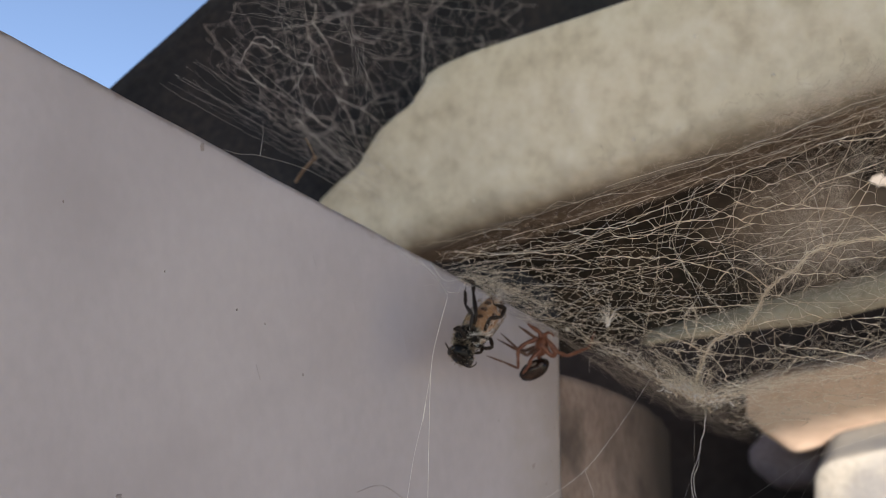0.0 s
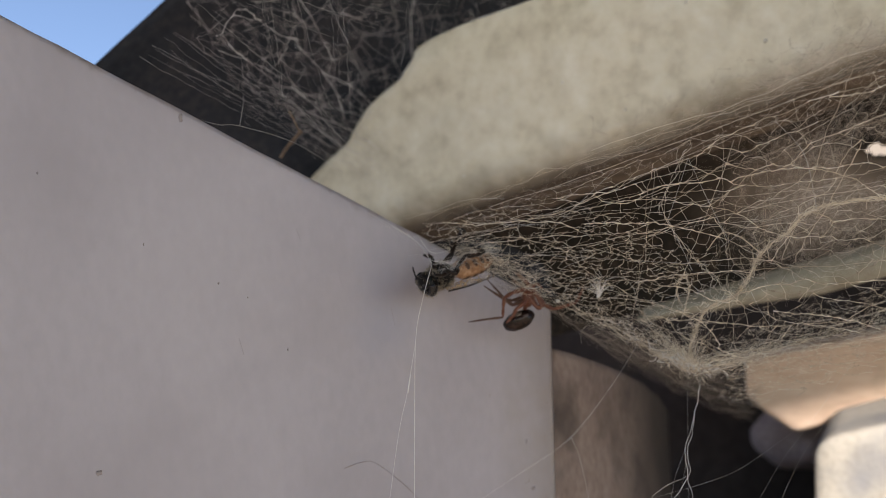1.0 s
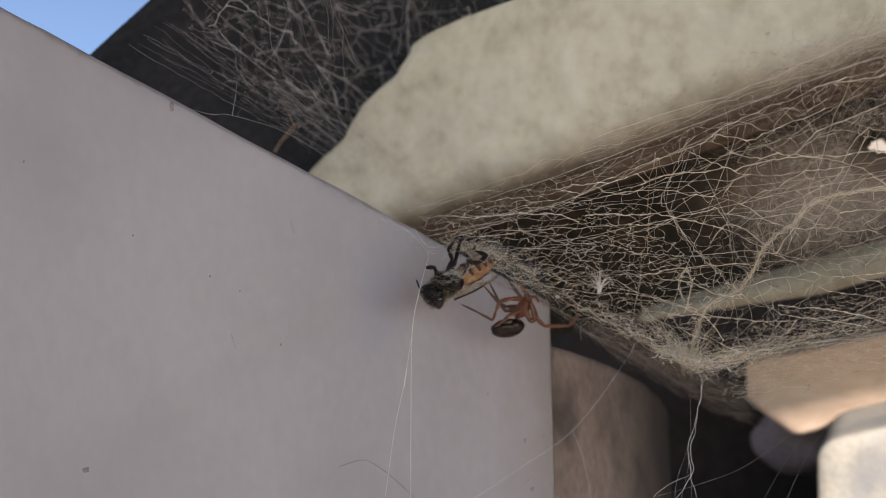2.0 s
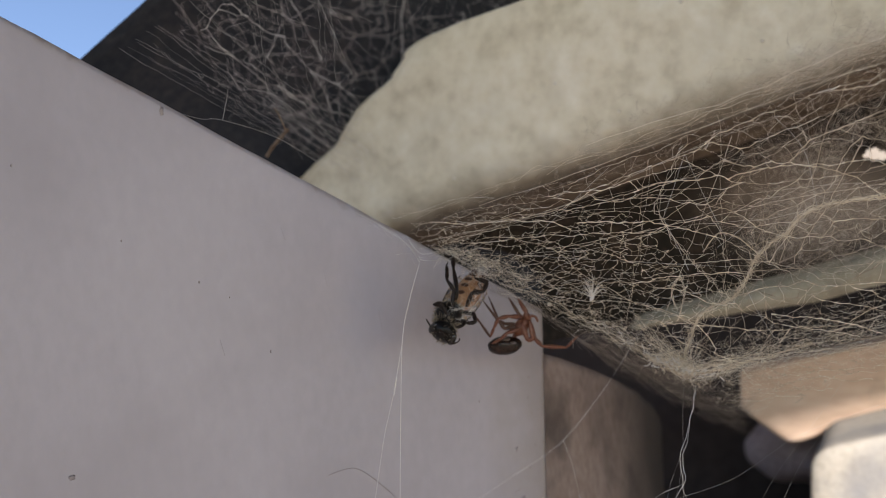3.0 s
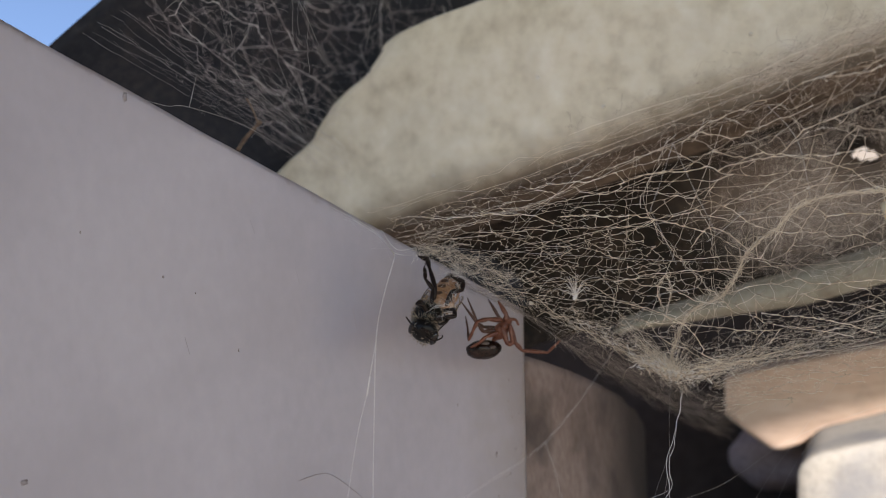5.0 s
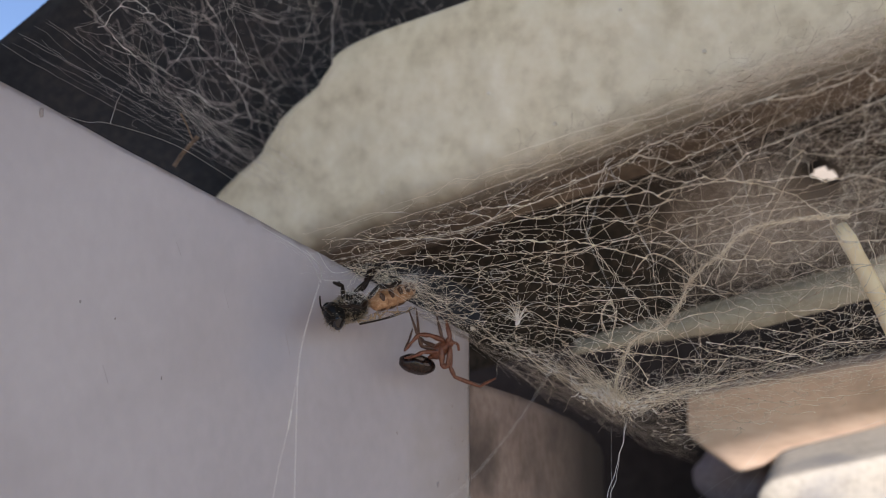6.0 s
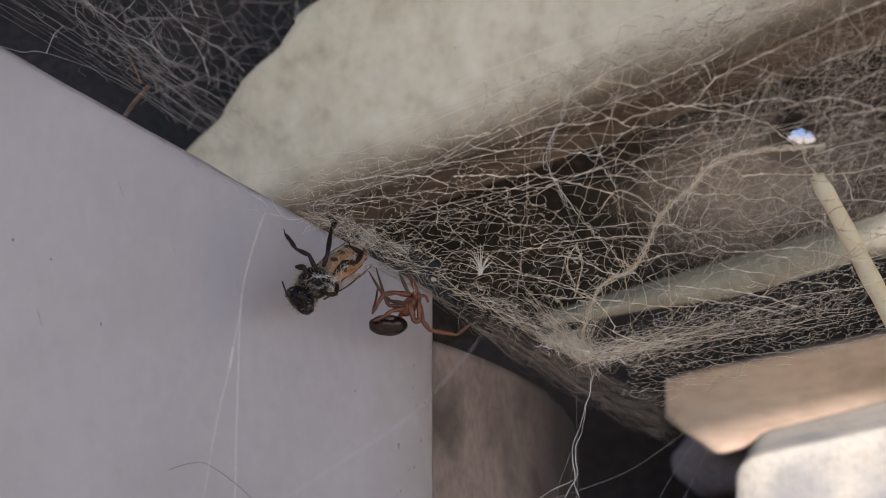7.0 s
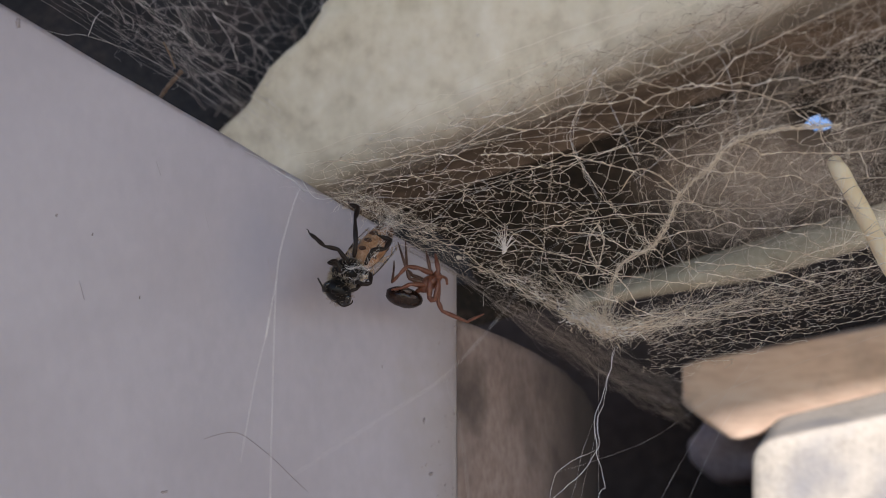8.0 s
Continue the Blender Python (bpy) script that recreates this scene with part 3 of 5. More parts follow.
def cell_net(store, poly, depth, size, turn, stretch, seed, thin, thick, keep=0.9, ragged=0.02):
    """A sheet of silk: the uneven cells between scattered points of the outline poly (x, z in cm), laid on y = depth(x, z).
    size(x, z): the cells' width; turn, stretch: the way in which they are drawn out, and how much."""
    rng = random.Random(seed)
    c, s = math.cos(radians(turn)), math.sin(radians(turn))
    xs, zs = [p[0] for p in poly], [p[1] for p in poly]
    pts = []
    grid = {}
    tries = 0
    most = (max(xs) - min(xs) + 0.4) * (max(zs) - min(zs) + 0.4) / 0.0144 * 3.2
    while tries < most:
        tries += 1
        x, z = rng.uniform(min(xs) - 0.2, max(xs) + 0.2), rng.uniform(min(zs) - 0.2, max(zs) + 0.2)
        w = size(x, z)
        if rng.random() > (0.12 / w) ** 2:
            continue
        u, v = (c * x + s * z) / stretch, (-s * x + c * z)
        w *= 0.5 / math.sqrt(stretch) * (0.4 + 0.9 * rng.random())
        key = (int(u / 0.3), int(v / 0.3))
        near = [q for a in (-1, 0, 1) for b in (-1, 0, 1) for q in grid.get((key[0] + a, key[1] + b), ())]
        if any((q[0] - u) ** 2 + (q[1] - v) ** 2 < w * w for q in near):
            continue
        grid.setdefault(key, []).append((u, v))
        pts.append(Vector((u, v)))
    if len(pts) < 4:
        return
    vs, _, fs, *_ = delaunay_2d_cdt(pts, [], [], 0, 1e-6)
    mids = []
    for f in fs:
        u = sum(vs[k].x for k in f) / len(f)
        v = sum(vs[k].y for k in f) / len(f)
        u, v = u * stretch, v
        mids.append((c * u - s * v + rng.gauss(0, ragged), s * u + c * v + rng.gauss(0, ragged)))
    lift = [rng.gauss(0, 0.05) for _ in mids]
    owners = {}
    for i, f in enumerate(fs):
        for a, b in zip(f, list(f[1:]) + [f[0]]):
            owners.setdefault((min(a, b), max(a, b)), []).append(i)
    for pair in owners.values():
        if len(pair) != 2 or rng.random() > keep:
            continue
        a, b = mids[pair[0]], mids[pair[1]]
        if not (inside(a, poly) and inside(b, poly)):
            continue
        r = thin + (thick - thin) * rng.random() ** 6
        line = []
        n = 6
        bx, bz, by = rng.gauss(0, 0.012), rng.gauss(0, 0.012), rng.gauss(0, 0.03)
        for k in range(n + 1):
            f = k / n
            x, z = a[0] + (b[0] - a[0]) * f, a[1] + (b[1] - a[1]) * f
            y = depth(x, z) + lift[pair[0]] * (1 - f) + lift[pair[1]] * f
            h = math.sin(math.pi * f)
            w = noise.noise_vector(Vector((x * 1.3, z * 1.3, seed))) * 0.07
            line.append(cm(x + w.x + bx * h + rng.gauss(0, 0.0055), y + by * h, z + w.z + bz * h + rng.gauss(0, 0.0055)))
        tube(store, line, [0.72 * r * CM * k * (0.75 + 0.5 * rng.random()) for k in (1.5, 1.05, 0.85, 0.8, 0.85, 1.05, 1.5)], 3)


def fan_net(store, poly, depth, size, apex, stretch, seed, thin, thick, keep=0.9, ragged=0.02, strands=60):
    """A sheet of silk drawn out from a corner: uneven cells that widen away from apex (x, z in cm), with strands along the pull that are thicker than the rest."""
    rng = random.Random(seed)
    rs = [math.hypot(x - apex[0], z - apex[1]) for x, z in poly]
    ws = [math.atan2(z - apex[1], x - apex[0]) for x, z in poly]
    far = 6.0
    u0, u1, v0, v1 = min(rs) / stretch, max(rs) / stretch, min(ws) * far, max(ws) * far
    pts, grid = [], {}
    for _ in range(int((u1 - u0) * (v1 - v0) / (size * size) * 5)):
        u, v = rng.uniform(u0, u1), rng.uniform(v0, v1)
        w = size * (0.3 + 0.75 * rng.random())
        key = (int(u / 0.3), int(v / 0.3))
        near = [q for a in (-1, 0, 1) for b in (-1, 0, 1) for q in grid.get((key[0] + a, key[1] + b), ())]
        if any((q[0] - u) ** 2 + (q[1] - v) ** 2 < w * w for q in near):
            continue
        grid.setdefault(key, []).append((u, v))
        pts.append(Vector((u, v)))
    vs, _, fs, *_ = delaunay_2d_cdt(pts, [], [], 0, 1e-6)
    mids = []
    for f in fs:
        r, w = sum(vs[k].x for k in f) / len(f) * stretch, sum(vs[k].y for k in f) / len(f) / far
        k = ragged * (0.4 + r / 8)
        mids.append((apex[0] + r * math.cos(w) + rng.gauss(0, k), apex[1] + r * math.sin(w) + rng.gauss(0, k)))
    lift = [rng.gauss(0, 0.05) for _ in mids]
    owners, links = {}, {}
    for i, f in enumerate(fs):
        for a, b in zip(f, list(f[1:]) + [f[0]]):
            owners.setdefault((min(a, b), max(a, b)), []).append(i)
    good = [inside(m, poly) for m in mids]
    edges = [tuple(sorted(p)) for p in owners.values() if len(p) == 2 and good[p[0]] and good[p[1]]]
    for a, b in edges:
        links.setdefault(a, []).append(b)
        links.setdefault(b, []).append(a)
    weight = {}
    starts = sorted(links)
    for _ in range(strands):
        at, side = rng.choice(starts), rng.gauss(0, 0.45)
        heavy = rng.random() ** 2
        way = [at]
        for _ in range(rng.randint(6, 30)):
            m = mids[at]
            d = Vector((m[0] - apex[0], m[1] - apex[1])).normalized()
            d = Vector((d.x - side * d.y, d.y + side * d.x))
            best = max(links[at], key=lambda q: (Vector(mids[q]) - Vector(m)).normalized().dot(d) if mids[q] != m else -2)
            weight[tuple(sorted((at, best)))] = max(heavy, weight.get(tuple(sorted((at, best))), 0))
            at = best
            way.append(at)
        for _ in range(2):
            for p, q, r in zip(way, way[1:], way[2:]):
                mids[q] = tuple(0.4 * mids[q][i] + 0.3 * (mids[p][i] + mids[r][i]) for i in (0, 1))
    for e in edges:
        hold = weight.get(e)
        if hold is None and rng.random() > keep:
            continue
        a, b = mids[e[0]], mids[e[1]]
        r = thin * (0.6 + 0.7 * rng.random()) if hold is None else thin * 1.1 + (thick - thin) * hold
        line = []
        long = math.hypot(b[0] - a[0], b[1] - a[1])
        bx, bz, by = rng.gauss(0, 0.055) * long, rng.gauss(0, 0.055) * long, rng.gauss(0, 0.03)
        for k in range(7):
            f = k / 6
            x, z = a[0] + (b[0] - a[0]) * f, a[1] + (b[1] - a[1]) * f
            y = depth(x, z) + lift[e[0]] * (1 - f) + lift[e[1]] * f
            h = math.sin(math.pi * f)
            line.append(cm(x + bx * h + rng.gauss(0, 0.018) * long, y + by * h, z + bz * h + rng.gauss(0, 0.018) * long))
        tube(store, line, [0.72 * r * CM * k * (0.7 + 0.6 * rng.random()) for k in (1.6, 1.05, 0.85, 0.8, 0.85, 1.05, 1.6)], 3)


def long_threads(store, ends_a, ends_b, depth, count, seed, thin, thick, sag=0.1, wander=0.05, loose=0.5):
    """Threads from the line ends_a to the line ends_b (x, z in cm), on y = depth(x, z), sagging and wandering."""
    rng = random.Random(seed)

    def on(line, f):
        f *= len(line) - 1
        k = min(int(f), len(line) - 2)
        return Vector(line[k]).lerp(Vector(line[k + 1]), f - k)
    for _ in range(count):
        fa = rng.random()
        a, b = on(ends_a, fa), on(ends_b, min(1, max(0, fa + rng.gauss(0, 0.22))))
        f0, f1 = loose * rng.random() ** 2, 1 - loose * rng.random() ** 2
        r = thin + (thick - thin) * rng.random() ** 4
        dy, s = rng.gauss(0, 0.12), sag * rng.random()
        ph = rng.random() * 50
        line = []
        for k in range(25):
            f = f0 + (f1 - f0) * k / 24
            p = a.lerp(b, f)
            x = p.x + wander * noise.noise(Vector((f * 7, ph, 0)))
            z = p.y - s * math.sin(math.pi * f) + wander * noise.noise(Vector((f * 7, ph, 5))) + 0.3 * wander * noise.noise(Vector((f * 30, ph, 9)))
            line.append(cm(x + rng.gauss(0, 0.008), depth(p.x, p.y) + dy + wander * noise.noise(Vector((f * 5, ph, 11))), z + rng.gauss(0, 0.008)))
        tube(store, line, [r * CM * (0.8 + 0.4 * rng.random()) for _ in line], 3)


def fuzz(store, line, radius, count, seed, thin=0.0012, thick=0.003, length=0.3, wild=0.4, curl=0.2):
    """Many short curled fibres round a line (cm): a matted clump."""
    rng = random.Random(seed)
    line = [Vector(p) for p in line]
    for _ in range(count):
        f = rng.random() * (len(line) - 1)
        k = min(int(f), len(line) - 2)
        along = (line[k + 1] - line[k]).normalized()
        p = line[k].lerp(line[k + 1], f - k) + Vector((rng.gauss(0, radius), rng.gauss(0, radius), rng.gauss(0, radius)))
        d = (along * rng.choice((1, -1)) + Vector((rng.gauss(0, wild), rng.gauss(0, wild), rng.gauss(0, wild)))).normalized()
        pts = []
        step = length * (0.4 + rng.random()) / 9
        for i in range(10):
            pts.append(p * CM)
            d = (d + Vector((rng.gauss(0, 1), rng.gauss(0, 1), rng.gauss(0, 1))) * curl).normalized()
            p = p + d * step
        tube(store, pts, (thin + (thick - thin) * rng.random() ** 3) * CM, 3)


def rope(store, pts, r, seed, strands=5, spread=0.05, ragged=0.12):
    """A thick strand: several threads that wind about one line (cm)."""
    rng = random.Random(seed)
    line = curve_points(pts, 8)
    for _ in range(strands):
        ph = rng.random() * 40
        sp = spread * (0.3 + rng.random())
        tube(store, [(p + Vector((noise.noise(Vector((i * 0.31, ph, 0))) + rng.gauss(0, ragged), noise.noise(Vector((i * 0.31, ph, 7))), noise.noise(Vector((i * 0.31, ph, 13))) + rng.gauss(0, ragged))) * sp) * CM
                     for i, p in enumerate(line)], [0.62 * r * CM * (0.5 + 0.8 * rng.random()) for _ in line], 3)


def spurs(store, pts, count, seed, r=0.003, reach=0.4):
    """Short threads that branch off a strand (cm) and end near it."""
    rng = random.Random(seed)
    line = curve_points(pts, 8)
    for _ in range(count):
        p = rng.choice(line)
        d = Vector((rng.gauss(0, 1), rng.gauss(0, 0.5), rng.gauss(0, 1))).normalized() * reach * (0.3 + rng.random())
        mid = p + d * 0.5 + Vector((rng.gauss(0, 0.05), rng.gauss(0, 0.05), rng.gauss(0, 0.05)))
        tube(store, [q * CM for q in curve_points([p, mid, p + d], 4)], [r * CM * w for w in (1.3, 1.1, 0.9, 0.8, 0.8, 0.8, 0.9, 1.0, 0.8)], 3)


def splay(store, apex, ends, count, seed, spread=0.12, thin=0.0014, thick=0.0045):
    """Fibres drawn straight from a knot towards the ends (cm), most of them torn off on the way."""
    rng = random.Random(seed)
    apex = Vector(apex)
    for _ in range(count):
        k = rng.randrange(len(ends) - 1)
        end = Vector(ends[k]).lerp(Vector(ends[k + 1]), rng.random()) + Vector((rng.gauss(0, spread), rng.gauss(0, spread), rng.gauss(0, spread)))
        start = apex + Vector((rng.gauss(0, 0.07), rng.gauss(0, 0.07), rng.gauss(0, 0.05)))
        f0, ph = 0.3 * rng.random() ** 2, rng.random() * 60
        f1 = f0 + (0.12 + 0.75 * rng.random() ** 2) * (1 - f0)
        r = thin + (thick - thin) * rng.random() ** 3
        line = []
        for i in range(9):
            f = f0 + (f1 - f0) * i / 8
            w = Vector((noise.noise(Vector((f * 8, ph, 0))), noise.noise(Vector((f * 8, ph, 4))), noise.noise(Vector((f * 8, ph, 8))))) * 0.07
            line.append((start.lerp(end, f) + w) * CM)
        tube(store, line, [r * CM * (1.25 - 0.8 * i / 8) * (0.8 + 0.4 * rng.random()) for i in range(9)], 3)


def pierce(store, a, b, radius):
    """Clear the threads of store from round the line a to b (cm), as round a spider's way in."""
    verts, faces = store
    a, b = Vector(a) * CM, Vector(b) * CM
    d = (b - a).normalized()
    gone = [((v - a) - d * (v - a).dot(d)).length < radius * CM * (1 + 0.5 * noise.noise(v * 140)) for v in verts]
    store[1][:] = [f for f in faces if not any(gone[k] for k in f)]


def web_y(x, z):
    low = 1.7 - min(1, max(0, (x - 3) / 1.1))
    return 14.8 - (0.95 if z > 0 else low) * z - 0.25 * (x - 4.5) + 0.5 * max(0, 2.5 - x)


def build_main_web():
    web = empty("spider_web", pose(0.0, 0.17, 0.0))
    inv = web.matrix_world.inverted()

    def put(name, store, mat, label=""):
        ob = mesh_object(name, [inv @ v for v in store[0]], store[1], mat, web)
        ob["kind"] = "stuff"
        return tagged(ob, label)

    sheet = [(0.1, 0.52), (0.9, 0.68), (1.8, 0.92), (2.8, 1.22), (3.8, 1.58), (4.8, 1.92), (6.4, 2.62), (8.5, 3.3), (8.8, 0.4), (7.6, -0.5), (6.6, -1.0), (5.2, -1.55),
             (4.4, -1.75), (3.7, -1.4), (3.1, -1.1), (2.4, -0.75), (1.6, -0.35), (0.9, 0.02), (0.5, 0.2)]
    a = ([], [])
    fan_net(a, sheet, web_y, 0.165, (-1.6, 0.25), 1.7, 11, 0.0031, 0.0115, 0.90, 0.035, 85)
    put("sheet_layer", a, SILK, "crinkled net of dusty silk cells")
    a = ([], [])
    fan_net(a, sheet, lambda x, z: web_y(x, z) + 0.3 + 0.2 * math.sin(x * 2 + z * 3), 0.27, (-2.4, -0.2), 2.2, 12, 0.0030, 0.010, 0.75, 0.04, 70)
    put("sheet_layer", a, ROPE)
    a = ([], [])
    deep = [(4.2, 0.6), (4.8, 2.05), (6.4, 2.75), (8.5, 3.4), (8.8, 0.4), (7.6, -0.5), (6.6, -1.0), (5.2, -1.4)]
    fan_net(a, deep, lambda x, z: web_y(x, z) + 1.5 + 0.4 * math.sin(x * 1.4), 0.26, (-3.0, -1.0), 1.6, 13, 0.0034, 0.010, 0.8, 0.04, 40)
    put("sheet_layer", a, BROWN_SILK, "deeper layer of brown dusty silk")
    a = ([], [])
    fine = [(0.5, 0.45), (2.0, 0.75), (3.4, 0.6), (4.2, -0.4), (4.5, -1.7), (3.7, -1.4), (3.1, -1.1), (2.4, -0.75), (1.6, -0.35), (0.9, 0.02)]
    cell_net(a, fine, lambda x, z: web_y(x, z) + 0.15, lambda x, z: 0.15, 0, 2.0, 14, 0.0034, 0.0075, 0.6)
    put("fine_layer", a, SILK, "fine close-meshed silk by the lower lip")
    a = ([], [])
    long_threads(a, [(0.1, 0.62), (0.5, 0.35), (0.9, 0.1), (2.0, -0.45)], [(8.3, 3.3), (8.5, 2.2), (8.6, 1.2), (8.2, 0.0)], web_y, 10, 21, 0.0018, 0.005, 0.15, 0.07)
    long_threads(a, [(3.0, 1.4), (3.8, 1.7), (5.0, 2.1), (6.6, 2.8)], [(3.4, -1.2), (4.3, -1.7), (5.2, -1.5), (6.8, -0.9)], web_y, 12, 22, 0.0018, 0.0050, 0.03, 0.05)
    long_threads(a, [(1.2, 0.85), (2.4, 1.2), (3.4, 1.55), (5.6, 2.35)], [(7.5, 2.9), (8.0, 3.1), (8.4, 3.2), (8.4, 2.4)], lambda x, z: web_y(x, z) - 0.05, 2, 23, 0.0018, 0.005, 0.1, 0.14)
    put("long_threads", a, SILK, "long drawn-out threads")

    # matted band along the top, where the sheet hangs from the roof
    a = ([], [])
    band = [(1.0, 20.6, 1.15), (3.0, 19.5, 1.75), (5.0, 18.4, 2.5), (7.0, 17.3, 3.2), (9.5, 16.0, 4.05)]
    fuzz(a, band[1:], 0.17, 520, 25, 0.0011, 0.0028, 0.4, 0.4, 0.3)
    put("top_band", a, BROWN_SILK, "matted brown upper band")
    a = ([], [])
    fuzz(a, [(5.8, 17.9, 2.75), (7.0, 17.3, 3.2), (8.2, 16.7, 3.6), (10.0, 15.8, 4.25)], 0.13, 1100, 26, 0.0008, 0.0020, 0.3, 0.45, 0.4)
    put("top_band", a, HAZE, "pale wool along the upper band")
    a = ([], [])
    haze = [(6.3, 0.3), (7.0, 1.6), (8.2, 2.6), (10.9, 3.9), (10.8, 0.8), (9.2, -0.1), (7.6, -0.6)]
    fuzz(a, [(6.4, 20.2, 0.3), (7.8, 19.6, 0.8), (9.2, 19.0, 1.2), (10.4, 18.6, 1.4)], 0.5, 1900, 18, 0.0007, 0.0015, 0.6, 0.8, 0.35)
    fuzz(a, [(6.6, 19.8, 1.5), (7.6, 18.9, 2.0), (8.8, 18.0, 2.5), (10.4, 17.2, 3.2)], 0.45, 1500, 28, 0.0007, 0.0015, 0.6, 0.8, 0.35)
    cell_net(a, haze, lambda x, z: 21.6 - 0.35 * (x - 4.5) - 0.3 * z, lambda x, z: 0.24, 10, 1.3, 29, 0.0034, 0.009, 0.9)
    pierce(a, (9.25, 22.0, 1.95), (1.3, 2.4, -0.6), 0.4)
    put("haze_layer", a, HAZE, "hazy close-woven silk deep in the hollow")

    a = ([], [])
    curl = [(0.4, 0.72), (2.0, 1.35), (4.0, 2.08), (6.0, 2.8), (8.6, 3.75), (8.6, 3.0), (6.0, 2.1), (4.0, 1.4), (2.0, 0.75), (0.7, 0.4)]
    cell_net(a, curl, lambda x, z: 19.6 - 0.75 * x, lambda x, z: 0.22, 20, 1.6, 19, 0.003, 0.007, 0.92, 0.03)
    cell_net(a, curl, lambda x, z: 20.4 - 0.62 * x, lambda x, z: 0.2, 20, 1.5, 20, 0.0025, 0.006, 0.9, 0.03)
    put("curl_net", a, BROWN_SILK, "brown net hung along the turn of the sheet")

    # lower net under the ridge, drawn out sideways
    low = [(4.3, -1.75), (4.45, -2.1), (4.9, -2.3), (5.4, -2.36), (6.2, -2.05), (7.0, -1.75), (8.5, -1.3), (9.6, -0.95), (9.8, 0.15), (8.0, -0.25), (6.4, -0.75), (5.3, -1.2)]
    a = ([], [])
    fan_net(a, low, lambda x, z: 17.2 - 0.35 * (x - 4.5), 0.095, (1.0, -2.6), 2.4, 31, 0.0024, 0.0065, 0.88, 0.03, 90)
    cell_net(a, low, lambda x, z: 18.0 - 0.35 * (x - 4.5), lambda x, z: 0.10, 12, 2.2, 32, 0.0024, 0.007, 0.6)
    long_threads(a, [(4.3, -1.8), (4.6, -1.6), (5.2, -1.45)], [(9.3, -0.95), (9.4, -0.5), (9.6, -0.1)], lambda x, z: 17.3 - 0.35 * (x - 4.5), 8, 33, 0.0018, 0.005, 0.1, 0.07)
    pierce(a, (4.68, 17.2, -2.02), (1.6, 2.4, -0.6), 0.36)
    put("lower_net", a, SILK, "dense sideways net below the ridge")

    # the grey veil from the web's lower lip back to the beam
    lip = [(1.0, 0.0), (1.64, -0.33), (2.28, -0.72), (3.08, -1.15), (3.6, -1.5), (3.13, -1.45), (2.35, -0.90), (1.4, -0.40)]
    a = ([], [])
    cell_net(a, lip, lambda x, z: 17.35 + 0.08 * x, lambda x, z: 0.15, -30, 1.9, 41, 0.0020, 0.006, 0.9, 0.02)
    fuzz(a, [(1.35, 17.8, -0.38), (2.3, 17.85, -0.84), (3.13, 17.9, -1.42)], 0.014, 70, 47, 0.0009, 0.0020, 0.8, 0.05, 0.04)
    rng = random.Random(48)
    under, over = [(1.9, 17.3, -0.62), (8.4, 27.2, -4.62)], [(2.6, 16.9, -0.86), (8.5, 27.2, -3.35)]
    for _ in range(250):
        f0 = 0.10 + 0.75 * rng.random() ** 1.3
        f1, g = min(1, f0 + 0.12 + 0.4 * rng.random()), 0.5 + 0.5 * rng.uniform(-1, 1) * rng.random() ** 0.3
        tilt, ph = rng.gauss(0, 0.1), rng.random() * 60
        line = []
        for k in range(9):
            f = f0 + (f1 - f0) * k / 8
            p = Vector(under[0]).lerp(Vector(under[1]), f).lerp(Vector(over[0]).lerp(Vector(over[1]), f), g + tilt * (k / 8 - 0.5))
            p += Vector((noise.noise(Vector((f * 9, ph, 0))), noise.noise(Vector((f * 9, ph, 4))), noise.noise(Vector((f * 9, ph, 8)))) ) * 0.2 + Vector((0, 0, -0.16 * math.sin(math.pi * f)))
            line.append(p * CM)
        tube(a, line, (0.0008 + 0.0022 * rng.random() ** 4) * CM * (1 + f0), 3)
    put("lip_veil", a, VEIL, "smoky grey veil stretched back to the beam")
    a = ([], [])
    fuzz(a, [(0.7, 16.95, 0.18), (1.0, 16.9, 0.05), (1.35, 16.85, -0.12)], 0.04, 120, 50, 0.001, 0.0022, 0.22, 0.5, 0.3)
    fuzz(a, [(1.2, 16.85, -0.05), (1.7, 16.8, -0.30), (2.3, 16.85, -0.65)], 0.04, 90, 51, 0.001, 0.0026, 0.35, 0.35)
    fuzz(a, [(2.2, 16.9, -0.58), (3.1, 16.8, -1.02), (3.7, 16.7, -1.36)], 0.06, 50, 52, 0.0009, 0.0024, 0.35, 0.5, 0.25)
    fuzz(a, [(2.9, 16.8, -0.95), (3.95, 16.45, -1.5), (4.35, 16.3, -1.72)], 0.05, 100, 53, 0.0009, 0.0024, 0.35, 0.5, 0.25)
    fuzz(a, [(4.0, 16.4, -1.55), (4.3, 16.3, -1.70)], 0.06, 90, 55, 0.0010, 0.0030, 0.13, 0.8, 0.4)
    fuzz(a, [(4.3, 16.3, -1.74), (4.9, 16.3, -1.58), (5.4, 16.3, -1.38), (6.2, 16.0, -1.15)], 0.05, 200, 54, 0.0009, 0.0024, 0.25, 0.5, 0.3)
    fuzz(a, [(2.7, 16.4, -0.78), (3.4, 16.25, -1.02), (4.0, 16.15, -1.35), (4.5, 16.2, -1.66)], 0.07, 150, 56, 0.0010, 0.0032, 0.18, 0.5, 0.4)
    fuzz(a, [(3.85, 16.1, -1.32), (4.2, 16.05, -1.5), (4.42, 16.1, -1.62)], 0.05, 130, 57, 0.0012, 0.0036, 0.16, 0.6, 0.4)
    fuzz(a, [(4.4, 16.2, -1.68), (5.2, 16.1, -1.48), (6.2, 15.9, -1.2), (7.5, 15.6, -0.85)], 0.06, 420, 59, 0.0009, 0.0024, 0.3, 0.4, 0.3)
